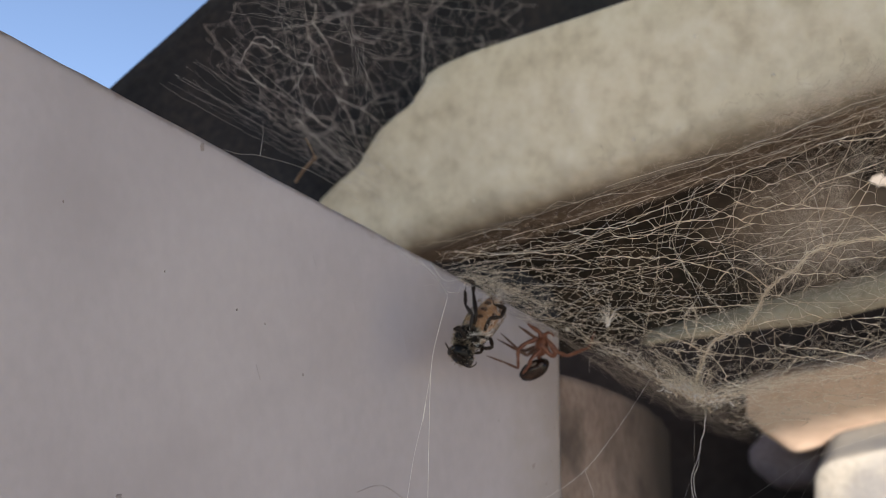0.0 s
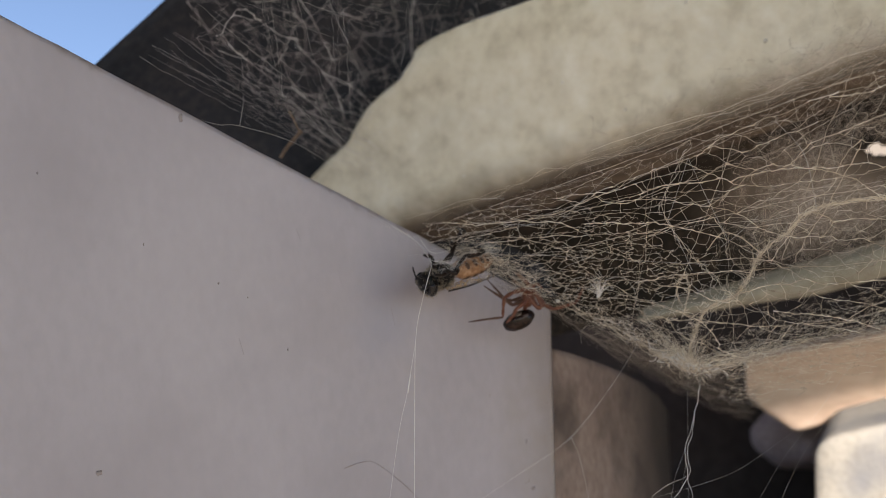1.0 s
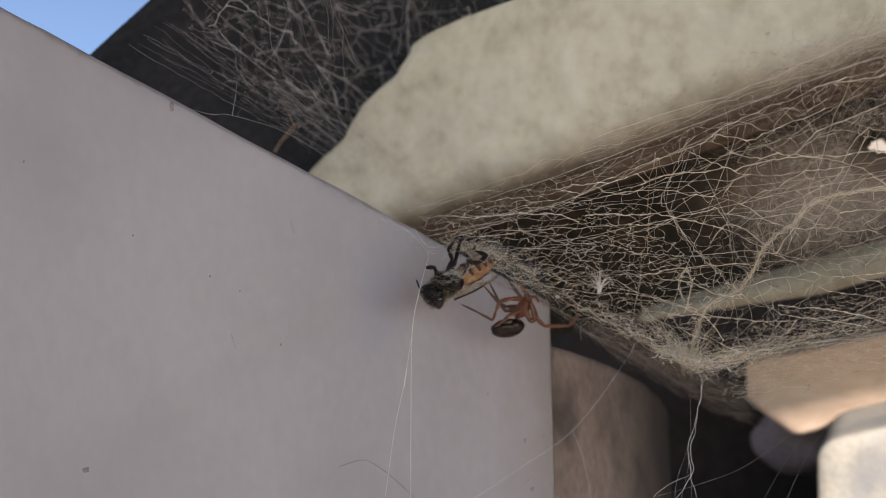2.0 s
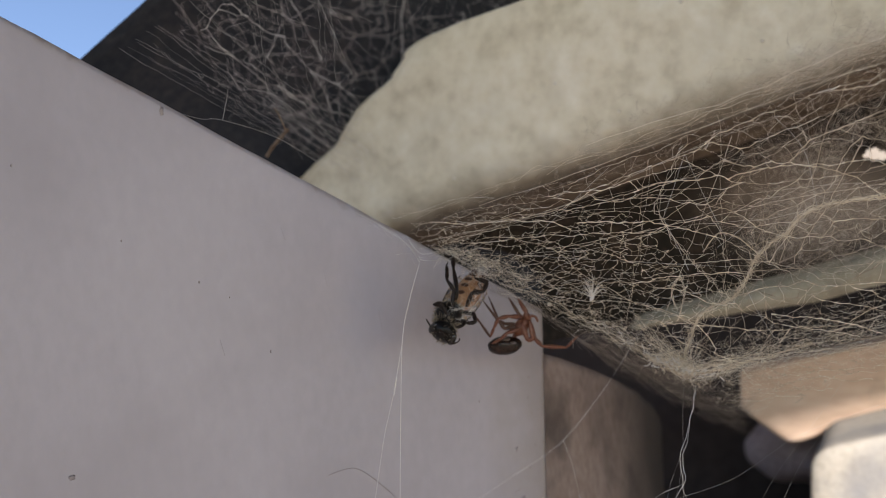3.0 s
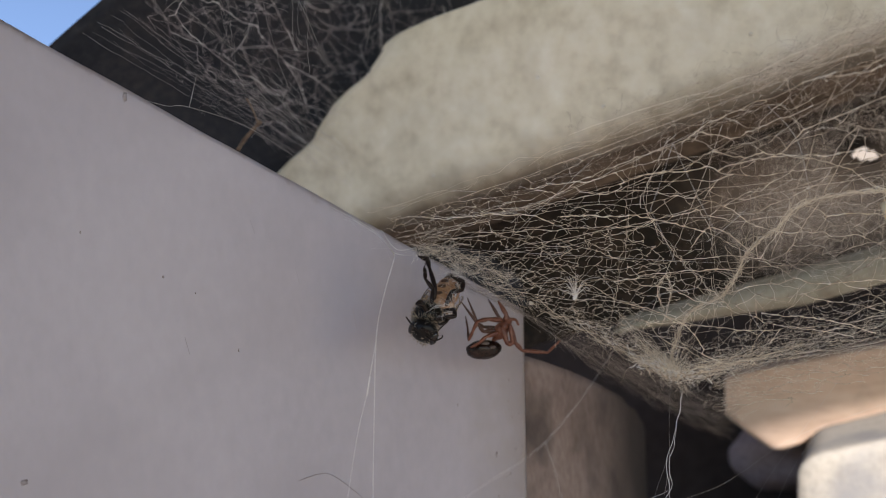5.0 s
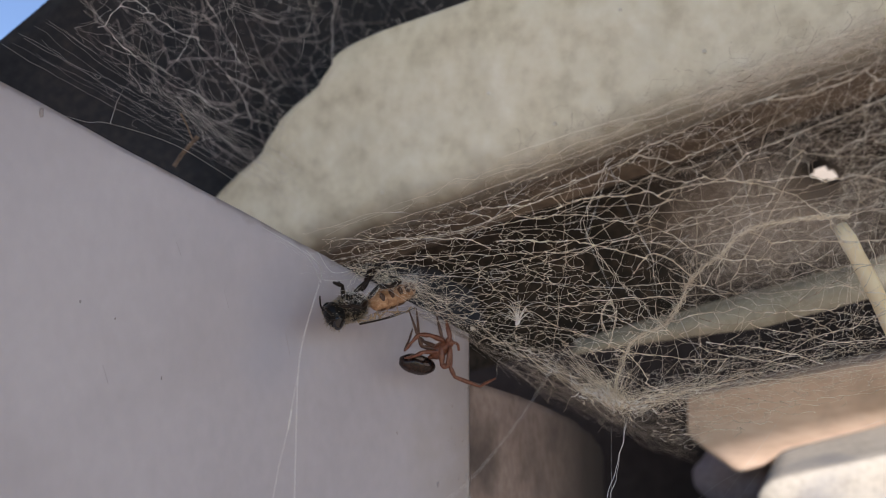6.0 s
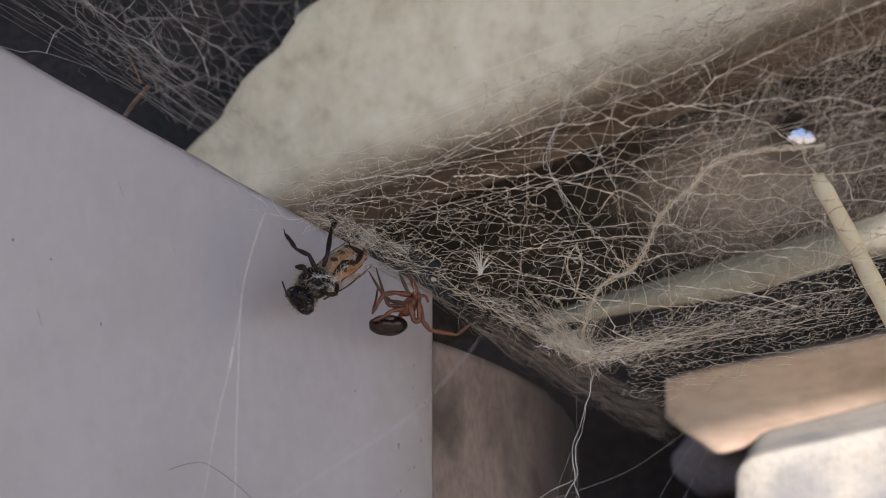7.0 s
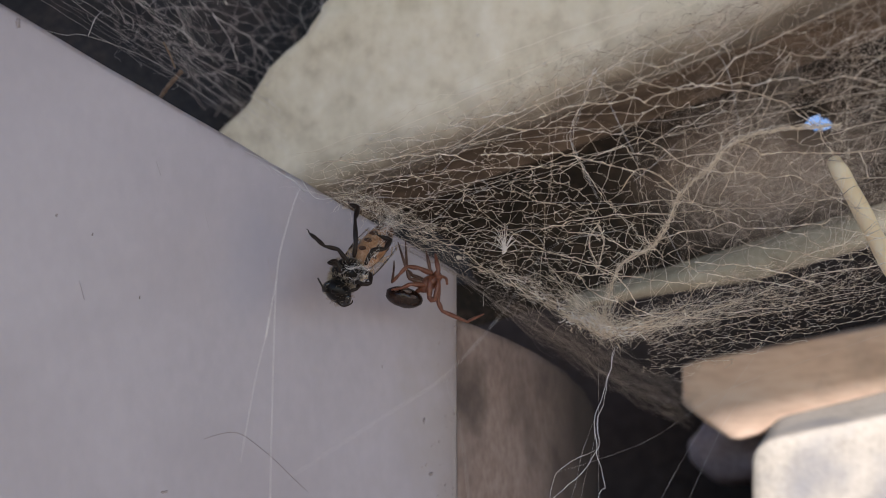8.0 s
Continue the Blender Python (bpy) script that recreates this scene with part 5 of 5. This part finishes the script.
# ---- the bee: head towards +x, back towards +z, in millimetres
def build_bee():
    bee = empty("honey_bee")
    head = part("head", blob((5.0, 0, 0), (1.35, 1.95, 1.70), rough=0.08), BLACK_CHITIN, bee, "black hairy head")
    for s in (1, -1):
        part("eye", blob((5.2, 1.5 * s, 0.1), (0.85, 0.62, 1.20), (0, 0, 15 * s)), EYE, head, "glossy black eye")
        bend = [(5.9, 0.5, -0.4), (6.3, 1.3, -0.9), (5.9, 2.4, -1.2), (5.6, 3.0, -1.3)] if s > 0 else [(5.9, -0.5, -0.4), (6.7, -0.9, -0.9), (6.9, -1.9, -1.3), (6.1, -2.5, -1.5), (5.6, -2.4, -1.5)]
        limb("feeler", bend, [0.13, 0.12, 0.12, 0.10, 0.09][:len(bend)], LEG, head, "bent black feeler")
        limb("jaw", [(5.7, 0.45 * s, -0.9), (6.1, 0.35 * s, -1.3), (6.2, 0.05 * s, -1.6)], [0.28, 0.2, 0.08], LEG, head)
    thorax = part("thorax", blob((1.9, 0.7, 0.2), (2.2, 2.0, 1.95), rough=0.12), BLACK_CHITIN, bee, "dark furry thorax")
    rng = random.Random(9)
    store = ([], [])
    for cx, cy, rad, n, rise in ((1.9, 0.7, (2.2, 2.0, 1.95), 900, 0.9), (3.7, 0.4, (0.7, 1.7, 1.6), 420, 0.2), (5.0, 0, (1.35, 1.95, 1.70), 170, 0.6)):
        for _ in range(n):
            d = Vector((rng.gauss(0, 1), rng.gauss(0, 1), rng.gauss(0, 1) + rise)).normalized()
            p = Vector((cx + d.x * rad[0], cy + d.y * rad[1], 0.1 + d.z * rad[2]))
            l = rng.uniform(0.3, 0.6)
            e = p + (d + Vector((rng.gauss(-0.2, 0.25), rng.gauss(0, 0.25), rng.gauss(0, 0.25)))).normalized() * l
            tube(store, [p * 0.001, (p.lerp(e, 0.55)) * 0.001, e * 0.001], [0.00004, 0.00003, 0.00001], 3)
    fur = mesh_object("fur", *store, FUR, thorax)
    fur["kind"] = "stuff"
    tagged(fur, "short grey-brown fur")
    abdomen = empty("abdomen")
    abdomen.parent = bee
    xs = [-0.3, -0.9, -2.3, -3.7, -5.0, -6.1, -7.0, -7.7]
    rs = [0.6, 1.4, 1.7, 1.75, 1.62, 1.32, 0.9, 0.25]
    for k in range(len(xs) - 1):
        bm = bmesh.new()
        rings = []
        for j in range(6):
            f = j / 5
            x = xs[k] + (xs[k + 1] - xs[k]) * f - (0.12 if j == 5 else 0)
            r = rs[k] + (rs[k + 1] - rs[k]) * f + 0.10 * f
            rings.append([bm.verts.new(Vector((x, r * math.cos(w), r * 0.88 * math.sin(w))) * 0.001) for w in (2 * math.pi * i / 22 for i in range(22))])
        for u, v in zip(rings, rings[1:]):
            for i in range(22):
                bm.faces.new((u[i], v[i], v[(i + 1) % 22], u[(i + 1) % 22]))
        bm.faces.new(rings[0])
        bm.faces.new(list(reversed(rings[-1])))
        bmesh.ops.recalc_face_normals(bm, faces=bm.faces)
        seg = part("segment", bm, AMBER, abdomen, "amber belly segment")
        if 0 < k < 6:
            x, r = (xs[k] + xs[k + 1]) / 2 - 0.2, (rs[k] + rs[k + 1]) / 2
            for s in (1, -1):
                w = radians(-90 + 34 * s)
                bm = blob((x, (r + 0.06) * math.cos(w), (r + 0.06) * 0.88 * math.sin(w)), (0.36, 0.62, 0.18), (34 * s, 0, 0), 0.4, 12, 8)
                part("band", bm, BAND, abdomen, "dark brown belly mark")
            bm = bmesh.new()
            ra = r + 0.12
            u = [[bm.verts.new(Vector((x + dx, (ra + dr) * math.cos(w), (ra + dr) * 0.88 * math.sin(w))) * 0.001) for w in (radians(8 + 164 * i / 16) for i in range(17))] for dx, dr in ((-0.5, -0.04), (-0.2, 0.05), (0.3, 0.03), (0.55, -0.05))]
            for p, q in zip(u, u[1:]):
                for i in range(16):
                    bm.faces.new((p[i], p[i + 1], q[i + 1], q[i]))
            part("band", bm, BAND, abdomen, "dark brown back band")
    for s in (1, -1):
        for length, width, dz in ((8.6, 1.7, 1.75), (6.2, 1.3, 1.6)):
            bm = bmesh.new()
            top, low = [], []
            for i in range(15):
                f = i / 14
                w = width * math.sin(math.pi * min(1, f * 0.93 + 0.05)) ** 0.6
                x, y = 2.0 - length * f, s * (1.5 + 0.9 * f) + 0.4 * (1 - f)
                z = dz - 0.25 * f + 0.12 * math.sin(f * 9)
                top.append(bm.verts.new(Vector((x, y + s * w * 0.35, z)) * 0.001))
                low.append(bm.verts.new(Vector((x, y - s * w * 0.65, z - 0.12)) * 0.001))
            for i in range(14):
                bm.faces.new((top[i], top[i + 1], low[i + 1], low[i]))
            wing = part("wing", bm, WING, bee, "clear amber-tinted folded wing")
            limb("vein", [(2.0, s * 1.5, dz), (2.0 - length * 0.5, s * (1.95 + width * 0.34) + 0.2, dz - 0.1), (2.0 - length * 0.97, s * 2.35, dz - 0.25)], [0.10, 0.08, 0.04], LEG, wing, sides=5)
    legs = {}
    shapes = {("front", 1): [(3.3, 0.7, -1.5), (2.6, 2.4, -2.4), (3.7, 2.9, -2.9), (3.5, 1.9, -3.2)],
              ("front", -1): [(3.3, -0.7, -1.5), (3.4, -2.0, -2.6), (4.6, -2.2, -3.0), (5.4, -1.6, -3.0)],
              ("middle", 1): [(1.6, 0.9, -1.8), (1.0, 3.0, -2.6), (1.7, 4.7, -2.8), (1.2, 6.2, -2.6), (0.9, 7.4, -2.4)],
              ("middle", -1): [(1.6, -0.9, -1.8), (1.6, -2.4, -2.8), (2.8, -3.3, -3.0), (3.6, -2.7, -3.2), (3.9, -2.2, -3.2)],
              ("hind", 1): [(0.4, 0.9, -1.7), (-0.9, 1.6, -2.6), (-3.7, 3.7, -2.9), (-5.6, 4.5, -2.4), (-5.4, 5.8, -2.2)],
              ("hind", -1): [(0.4, -0.9, -1.7), (-1.3, -0.6, -3.0), (-2.3, -1.9, -3.4), (-4.0, -1.6, -3.4), (-3.5, 0.2, -3.4)]}
    for (kind, s), pts in shapes.items():
        hip = Vector(pts[0])
        line = [Vector(p) - hip for p in pts]
        fat = {"hind": [0.27, 0.34, 0.27, 0.40, 0.16], "middle": [0.26, 0.32, 0.24, 0.32, 0.14], "front": [0.26, 0.31, 0.25, 0.15]}[kind]
        leg = limb("leg", line, fat, LEG, bee, "dark jointed leg", sides=9, jointed=True)
        leg.location = hip * 0.001
        legs[(kind, s)] = leg
        end = line[-1]
        limb("claw", [end, end + Vector((-0.2, 0.25, -0.2)), end + Vector((-0.1, 0.5, -0.3))], [0.10, 0.07, 0.03], LEG, leg, sides=5)
    store = ([], [])
    fuzz(store, [(0.36, -0.12, -0.27), (0.18, -0.17, -0.30), (-0.05, -0.14, -0.30), (-0.30, -0.10, -0.27), (-0.70, -0.02, -0.18)], 0.016, 100, 81, 0.0008, 0.0018, 0.16, 0.2, 0.2)
    fuzz(store, [(0.28, 0.05, -0.26), (0.16, -0.10, -0.32)], 0.014, 50, 82, 0.0008, 0.0018, 0.13, 0.2, 0.2)
    fuzz(store, [(-0.45, 0.0, -0.2), (-0.70, 0.0, -0.12), (-0.85, 0.0, -0.02)], 0.045, 170, 83, 0.0008, 0.0017, 0.22, 0.5, 0.25)
    wrap = mesh_object("silk_wrap", store[0], store[1], BRIGHT_SILK, bee)
    wrap["kind"] = "stuff"
    tagged(wrap, "white silk wrapped round legs and tail")
    tagged(bee, "honey bee with amber belly wrapped in web silk, hanging head down", "bee")
    return bee, legs


# ---- the spider: head end towards +x, web side towards +y, in millimetres
def build_spider():
    sp = empty("house_spider")
    part("carapace", blob((-0.1, -0.05, 0), (1.7, 1.05, 1.2), (0, 0, 12), 0.06), RUST, sp, "rust-brown carapace")
    part("head", blob((1.3, 0.3, 0), (0.8, 0.75, 0.75), (0, 0, 20), 0.05), RUST, sp, "rust-brown head")
    part("waist", blob((-1.7, -0.35, 0), (0.5, 0.35, 0.35)), RUST, sp)
    ab = part("abdomen", blob((-3.9, -0.4, 0), (2.6, 1.42, 1.6), (0, 0, -38), 0.06, 30, 22), ABDOMEN, sp, "glossy dark brown rounded abdomen")
    for x, y, z, a, b in ((-3.25, 0.25, 1.12, 0.75, 0.30), (-4.35, 0.75, 1.05, 0.55, 0.26), (-2.75, -0.85, 1.30, 0.5, 0.22)):
        part("marking", blob((x, y, z), (a, b, 0.24), (0, 0, -38), 0.3, 12, 8), PALE_MARK, ab, "grey-brown abdomen mark")
    legs = {}
    shapes = [
        (RUST, [(0.9, 1.0, 0.5), (-0.5, 2.5, 0.9), (-1.87, 3.3, 1.0), (-3.3, 2.7, 1.0), (-4.6, 2.1, 0.9)], [0.36, 0.33, 0.28, 0.24, 0.19]),
        (DARK_LEG, [(-0.6, 0.3, 0.4), (-2.2, 1.6, 0.7), (-2.1, 2.7, 0.8), (-1.64, 6.9, 0.3)], [0.34, 0.30, 0.24, 0.11]),
        (DARK_LEG, [(-0.3, 0.4, -0.3), (-1.7, 2.0, -0.5), (-2.0, 2.9, -0.4), (-0.58, 6.7, -0.3)], [0.32, 0.28, 0.22, 0.10]),
        (RUST, [(-0.6, 0.0, 0.9), (-2.4, 0.9, 1.7), (-3.7, 0.9, 1.75), (-5.1, 1.25, 1.4)], [0.34, 0.30, 0.24, 0.14]),
        (RUST, [(0.3, 0.5, 0.9), (-0.8, -1.9, 1.4), (-0.3, -2.5, 1.4), (1.4, -0.1, 1.1)], [0.42, 0.40, 0.34, 0.24]),
        (RUST, [(1.3, -0.1, 0.5), (0.1, -2.8, 0.9), (0.1, -4.2, 0.9), (2.6, -6.9, 0.6), (5.2, -6.9, 0.3)], [0.38, 0.33, 0.30, 0.24, 0.13]),
        (DARK_LEG, [(0.7, 0.8, 0.2), (0.9, 1.7, 0.4), (1.5, 4.5, 0.0)], [0.34, 0.30, 0.12]),
        (RUST, [(1.2, 0.4, 0.4), (1.9, 1.1, 0.6), (2.4, 3.4, 0.1)], [0.44, 0.40, 0.20]),
    ]
    for k, (mat, pts, fat) in enumerate(shapes):
        hip = Vector(pts[0])
        leg = limb("leg", [Vector(p) - hip for p in pts], fat, mat, sp, "thin rust-brown jointed leg", sides=8, jointed=True)
        leg.location = hip * 0.001
        legs[k] = leg
    reach = limb("leg_tip", [(0, 0, 0), (2.6, 0.0, 0.1), (5.4, 0.15, 0)], [0.2, 0.17, 0.09], DARK_LEG, sp, "long dark leg tip reaching for the bee", sides=8, jointed=True)
    reach.location = Vector((-4.6, 2.1, 0.9)) * 0.001
    legs["reach"] = reach
    for s in (1, -1):
        limb("palp", [(1.7, 0.3, 0.35 * s), (2.4, -0.3, 0.5 * s), (2.2, -1.2, 0.45 * s)], [0.22, 0.2, 0.15], RUST, sp, sides=7)
    for s in (0.25, -0.25):
        part("eye", blob((1.95, 0.6, s), (0.13, 0.13, 0.13), seg=8, rings=6), BLACK_CHITIN, sp)
    tagged(sp, "rust-brown spider with glossy dark abdomen hanging under the web", "spider")
    return sp, legs


BEE, BEE_LEGS = build_bee()
SPIDER, SPIDER_LEGS = build_spider()

BEE_PATH = [
    (0.0, pose(0.00921, 0.16457, -0.00652, 133.6, 41.3, -130.1)),
    (0.3, pose(0.00915, 0.16339, -0.00457, 133.5, 23.4, -127.5)),
    (0.5, pose(0.00805, 0.16507, -0.00295, 145.9, 11.0, -148.6)),
    (0.8, pose(0.00865, 0.16500, -0.00328, 146.2, 12.4, -147.9)),
    (1.0, pose(0.00749, 0.16458, -0.00187, 148.0, 16.7, -143.2)),
    (1.2, pose(0.00853, 0.16459, -0.00249, 147.7, 14.6, -143.7)),
    (1.5, pose(0.00817, 0.16428, -0.00316, 149.5, 19.2, -139.5)),
    (1.7, pose(0.00842, 0.16465, -0.00313, 148.6, 23.0, -142.2)),
    (2.8, pose(0.00847, 0.16427, -0.00669, 133.7, 37.0, -129.8)),
    (3.0, pose(0.00975, 0.16422, -0.00679, 136.8, 40.4, -125.4)),
    (3.3, pose(0.00943, 0.16465, -0.00729, 132.8, 41.2, -131.4)),
    (3.5, pose(0.00910, 0.16573, -0.00706, 126.9, 49.3, -139.4)),
    (3.7, pose(0.01026, 0.16440, -0.00731, 133.6, 38.7, -130.0)),
    (4.0, pose(0.01112, 0.16253, -0.00453, 143.3, 24.4, -112.6)),
    (4.1, pose(0.01172, 0.16248, -0.00504, 142.7, 23.2, -112.9)),
    (4.2, pose(0.01256, 0.16271, -0.00645, 149.8, 31.8, -106.1)),
    (5.3, pose(0.00922, 0.16403, -0.00716, 136.1, 36.9, -126.1)),
    (5.5, pose(0.00933, 0.16507, -0.00701, 129.4, 42.1, -136.5)),
    (5.7, pose(0.00830, 0.16422, -0.00548, 129.8, 27.9, -135.4)),
    (5.8, pose(0.00847, 0.16367, -0.00385, 152.0, 17.8, -133.4)),
    (6.0, pose(0.00897, 0.16561, -0.00307, 144.9, 16.9, -152.6)),
    (6.2, pose(0.00960, 0.16434, -0.00274, 148.3, 12.8, -141.7)),
    (6.5, pose(0.00959, 0.16488, -0.00319, 147.1, 18.0, -145.8)),
    (6.7, pose(0.01046, 0.16435, -0.00455, 127.7, 23.0, -138.9)),
    (6.9, pose(0.00970, 0.16452, -0.00545, 128.9, 30.7, -137.4)),
    (7.0, pose(0.00979, 0.16512, -0.00626, 126.6, 35.6, -141.7)),
    (7.2, pose(0.01004, 0.16440, -0.00609, 130.9, 33.6, -134.2)),
    (7.5, pose(0.01118, 0.16489, -0.00725, 132.3, 44.0, -132.0)),
    (7.7, pose(0.01096, 0.16524, -0.00768, 128.6, 43.6, -137.7)),
    (8.0, pose(0.01006, 0.16531, -0.00774, 128.7, 45.0, -137.3)),
]
SPIDER_PATH = [
    (0.0, pose(0.01952, 0.17000, -0.00927, 90.0, -67.7, 0.0)),
    (0.3, pose(0.01924, 0.17000, -0.00880, 90.0, -57.6, 0.0)),
    (0.5, pose(0.01821, 0.17000, -0.00794, 90.0, -48.5, 0.0)),
    (0.8, pose(0.02072, 0.17000, -0.00828, 90.0, -57.3, 0.0)),
    (1.0, pose(0.01902, 0.17000, -0.00595, 90.0, -61.7, 0.0)),
    (1.2, pose(0.01815, 0.17000, -0.00663, 90.0, -38.9, 0.0)),
    (1.5, pose(0.01861, 0.17000, -0.00748, 90.0, -40.7, 0.0)),
    (1.7, pose(0.01840, 0.17000, -0.00757, 90.0, -45.6, 0.0)),
    (2.8, pose(0.01871, 0.17000, -0.01033, 90.0, -46.9, 0.0)),
    (3.0, pose(0.01935, 0.17000, -0.00986, 90.0, -42.8, 0.0)),
    (3.5, pose(0.01920, 0.17000, -0.00926, 90.0, -49.5, 0.0)),
    (4.0, pose(0.01964, 0.17000, -0.01003, 90.0, -41.9, 0.0)),
    (4.2, pose(0.02060, 0.17000, -0.01244, 90.0, -43.6, 0.0)),
    (5.3, pose(0.01899, 0.17000, -0.00992, 90.0, -40.4, 0.0)),
    (5.5, pose(0.01976, 0.17000, -0.01049, 90.0, -38.4, 0.0)),
    (5.8, pose(0.01908, 0.17000, -0.00921, 90.0, -31.4, 0.0)),
    (6.0, pose(0.01912, 0.17000, -0.00958, 90.0, -25.7, 0.0)),
    (6.2, pose(0.01927, 0.17000, -0.00784, 90.0, -28.5, 0.0)),
    (6.5, pose(0.01971, 0.17000, -0.01001, 90.0, -25.8, 0.0)),
    (6.7, pose(0.01970, 0.17000, -0.00979, 90.0, -33.0, 0.0)),
    (7.0, pose(0.02036, 0.17000, -0.01004, 90.0, -37.1, 0.0)),
    (7.2, pose(0.01983, 0.17000, -0.00911, 90.0, -43.3, 0.0)),
    (7.5, pose(0.02011, 0.17000, -0.01056, 90.0, -43.5, 0.0)),
    (7.8, pose(0.01961, 0.17000, -0.01031, 90.0, -31.2, 0.0)),
    (8.0, pose(0.01945, 0.17000, -0.01009, 90.0, -23.9, 0.0)),
]


def motions():
    walk(BEE, BEE_PATH)
    walk(SPIDER, SPIDER_PATH)
    swing = ((0.0, 45), (0.5, 55), (1.0, 60), (1.5, 50), (3.0, 48), (4.0, 55), (5.5, 50), (6.0, 60), (6.5, 35), (6.7, -5), (7.0, 0), (7.2, 35), (7.5, 5), (7.6, 30), (7.8, 15), (8.0, -5))
    for (kind, s), leg in BEE_LEGS.items():
        at = leg.location.copy()
        if (kind, s) == ("middle", 1):
            walk(leg, [(t, pose(at.x, at.y, at.z, 8 * noise.noise(Vector((t * 1.3, 4, 8))), 0, a)) for t, a in swing])
            continue
        amp = {"front": 20, "middle": 22, "hind": 12}[kind] if s > 0 or kind != "hind" else 20
        rows = []
        for k in range(33):
            t = k * 0.25
            ph = {"front": 0.0, "middle": 1.3, "hind": 2.4}[kind] + (0.9 if s > 0 else 0)
            a = amp * noise.noise(Vector((t * 1.1, ph * 3, 0)))
            b = amp * noise.noise(Vector((t * 1.3, ph * 3, 8)))
            rows.append((t, pose(at.x, at.y, at.z, a, b, 0.6 * a)))
        walk(leg, rows)
    reach = SPIDER_LEGS["reach"]
    at = reach.location.copy()
    tip = ((0.0, 0, 89), (0.3, 0, 125), (0.5, 0, 100), (0.8, 0, 105), (1.0, -10, 123), (1.2, 20, 120), (1.5, 0, 110), (1.7, 0, 108), (2.8, 15, 85), (3.0, 20, 82), (3.5, 0, 81),
           (3.7, 15, 80), (4.0, 50, 62), (4.2, 50, 55), (5.3, 52, 48), (5.5, 50, 45), (6.0, 55, 40), (6.5, 55, 40), (7.0, 45, 40), (7.5, 52, 50), (8.0, 55, 59))
    walk(reach, [(t, pose(at.x, at.y, at.z, 0, b, a)) for t, b, a in tip])
    for k in (1, 5, 6):
        leg = SPIDER_LEGS[k]
        at = leg.location.copy()
        walk(leg, [(j * 0.5, pose(at.x, at.y, at.z, 0, 0, 7 * noise.noise(Vector((j * 0.5, k * 5, 2))))) for j in range(17)])

motions()
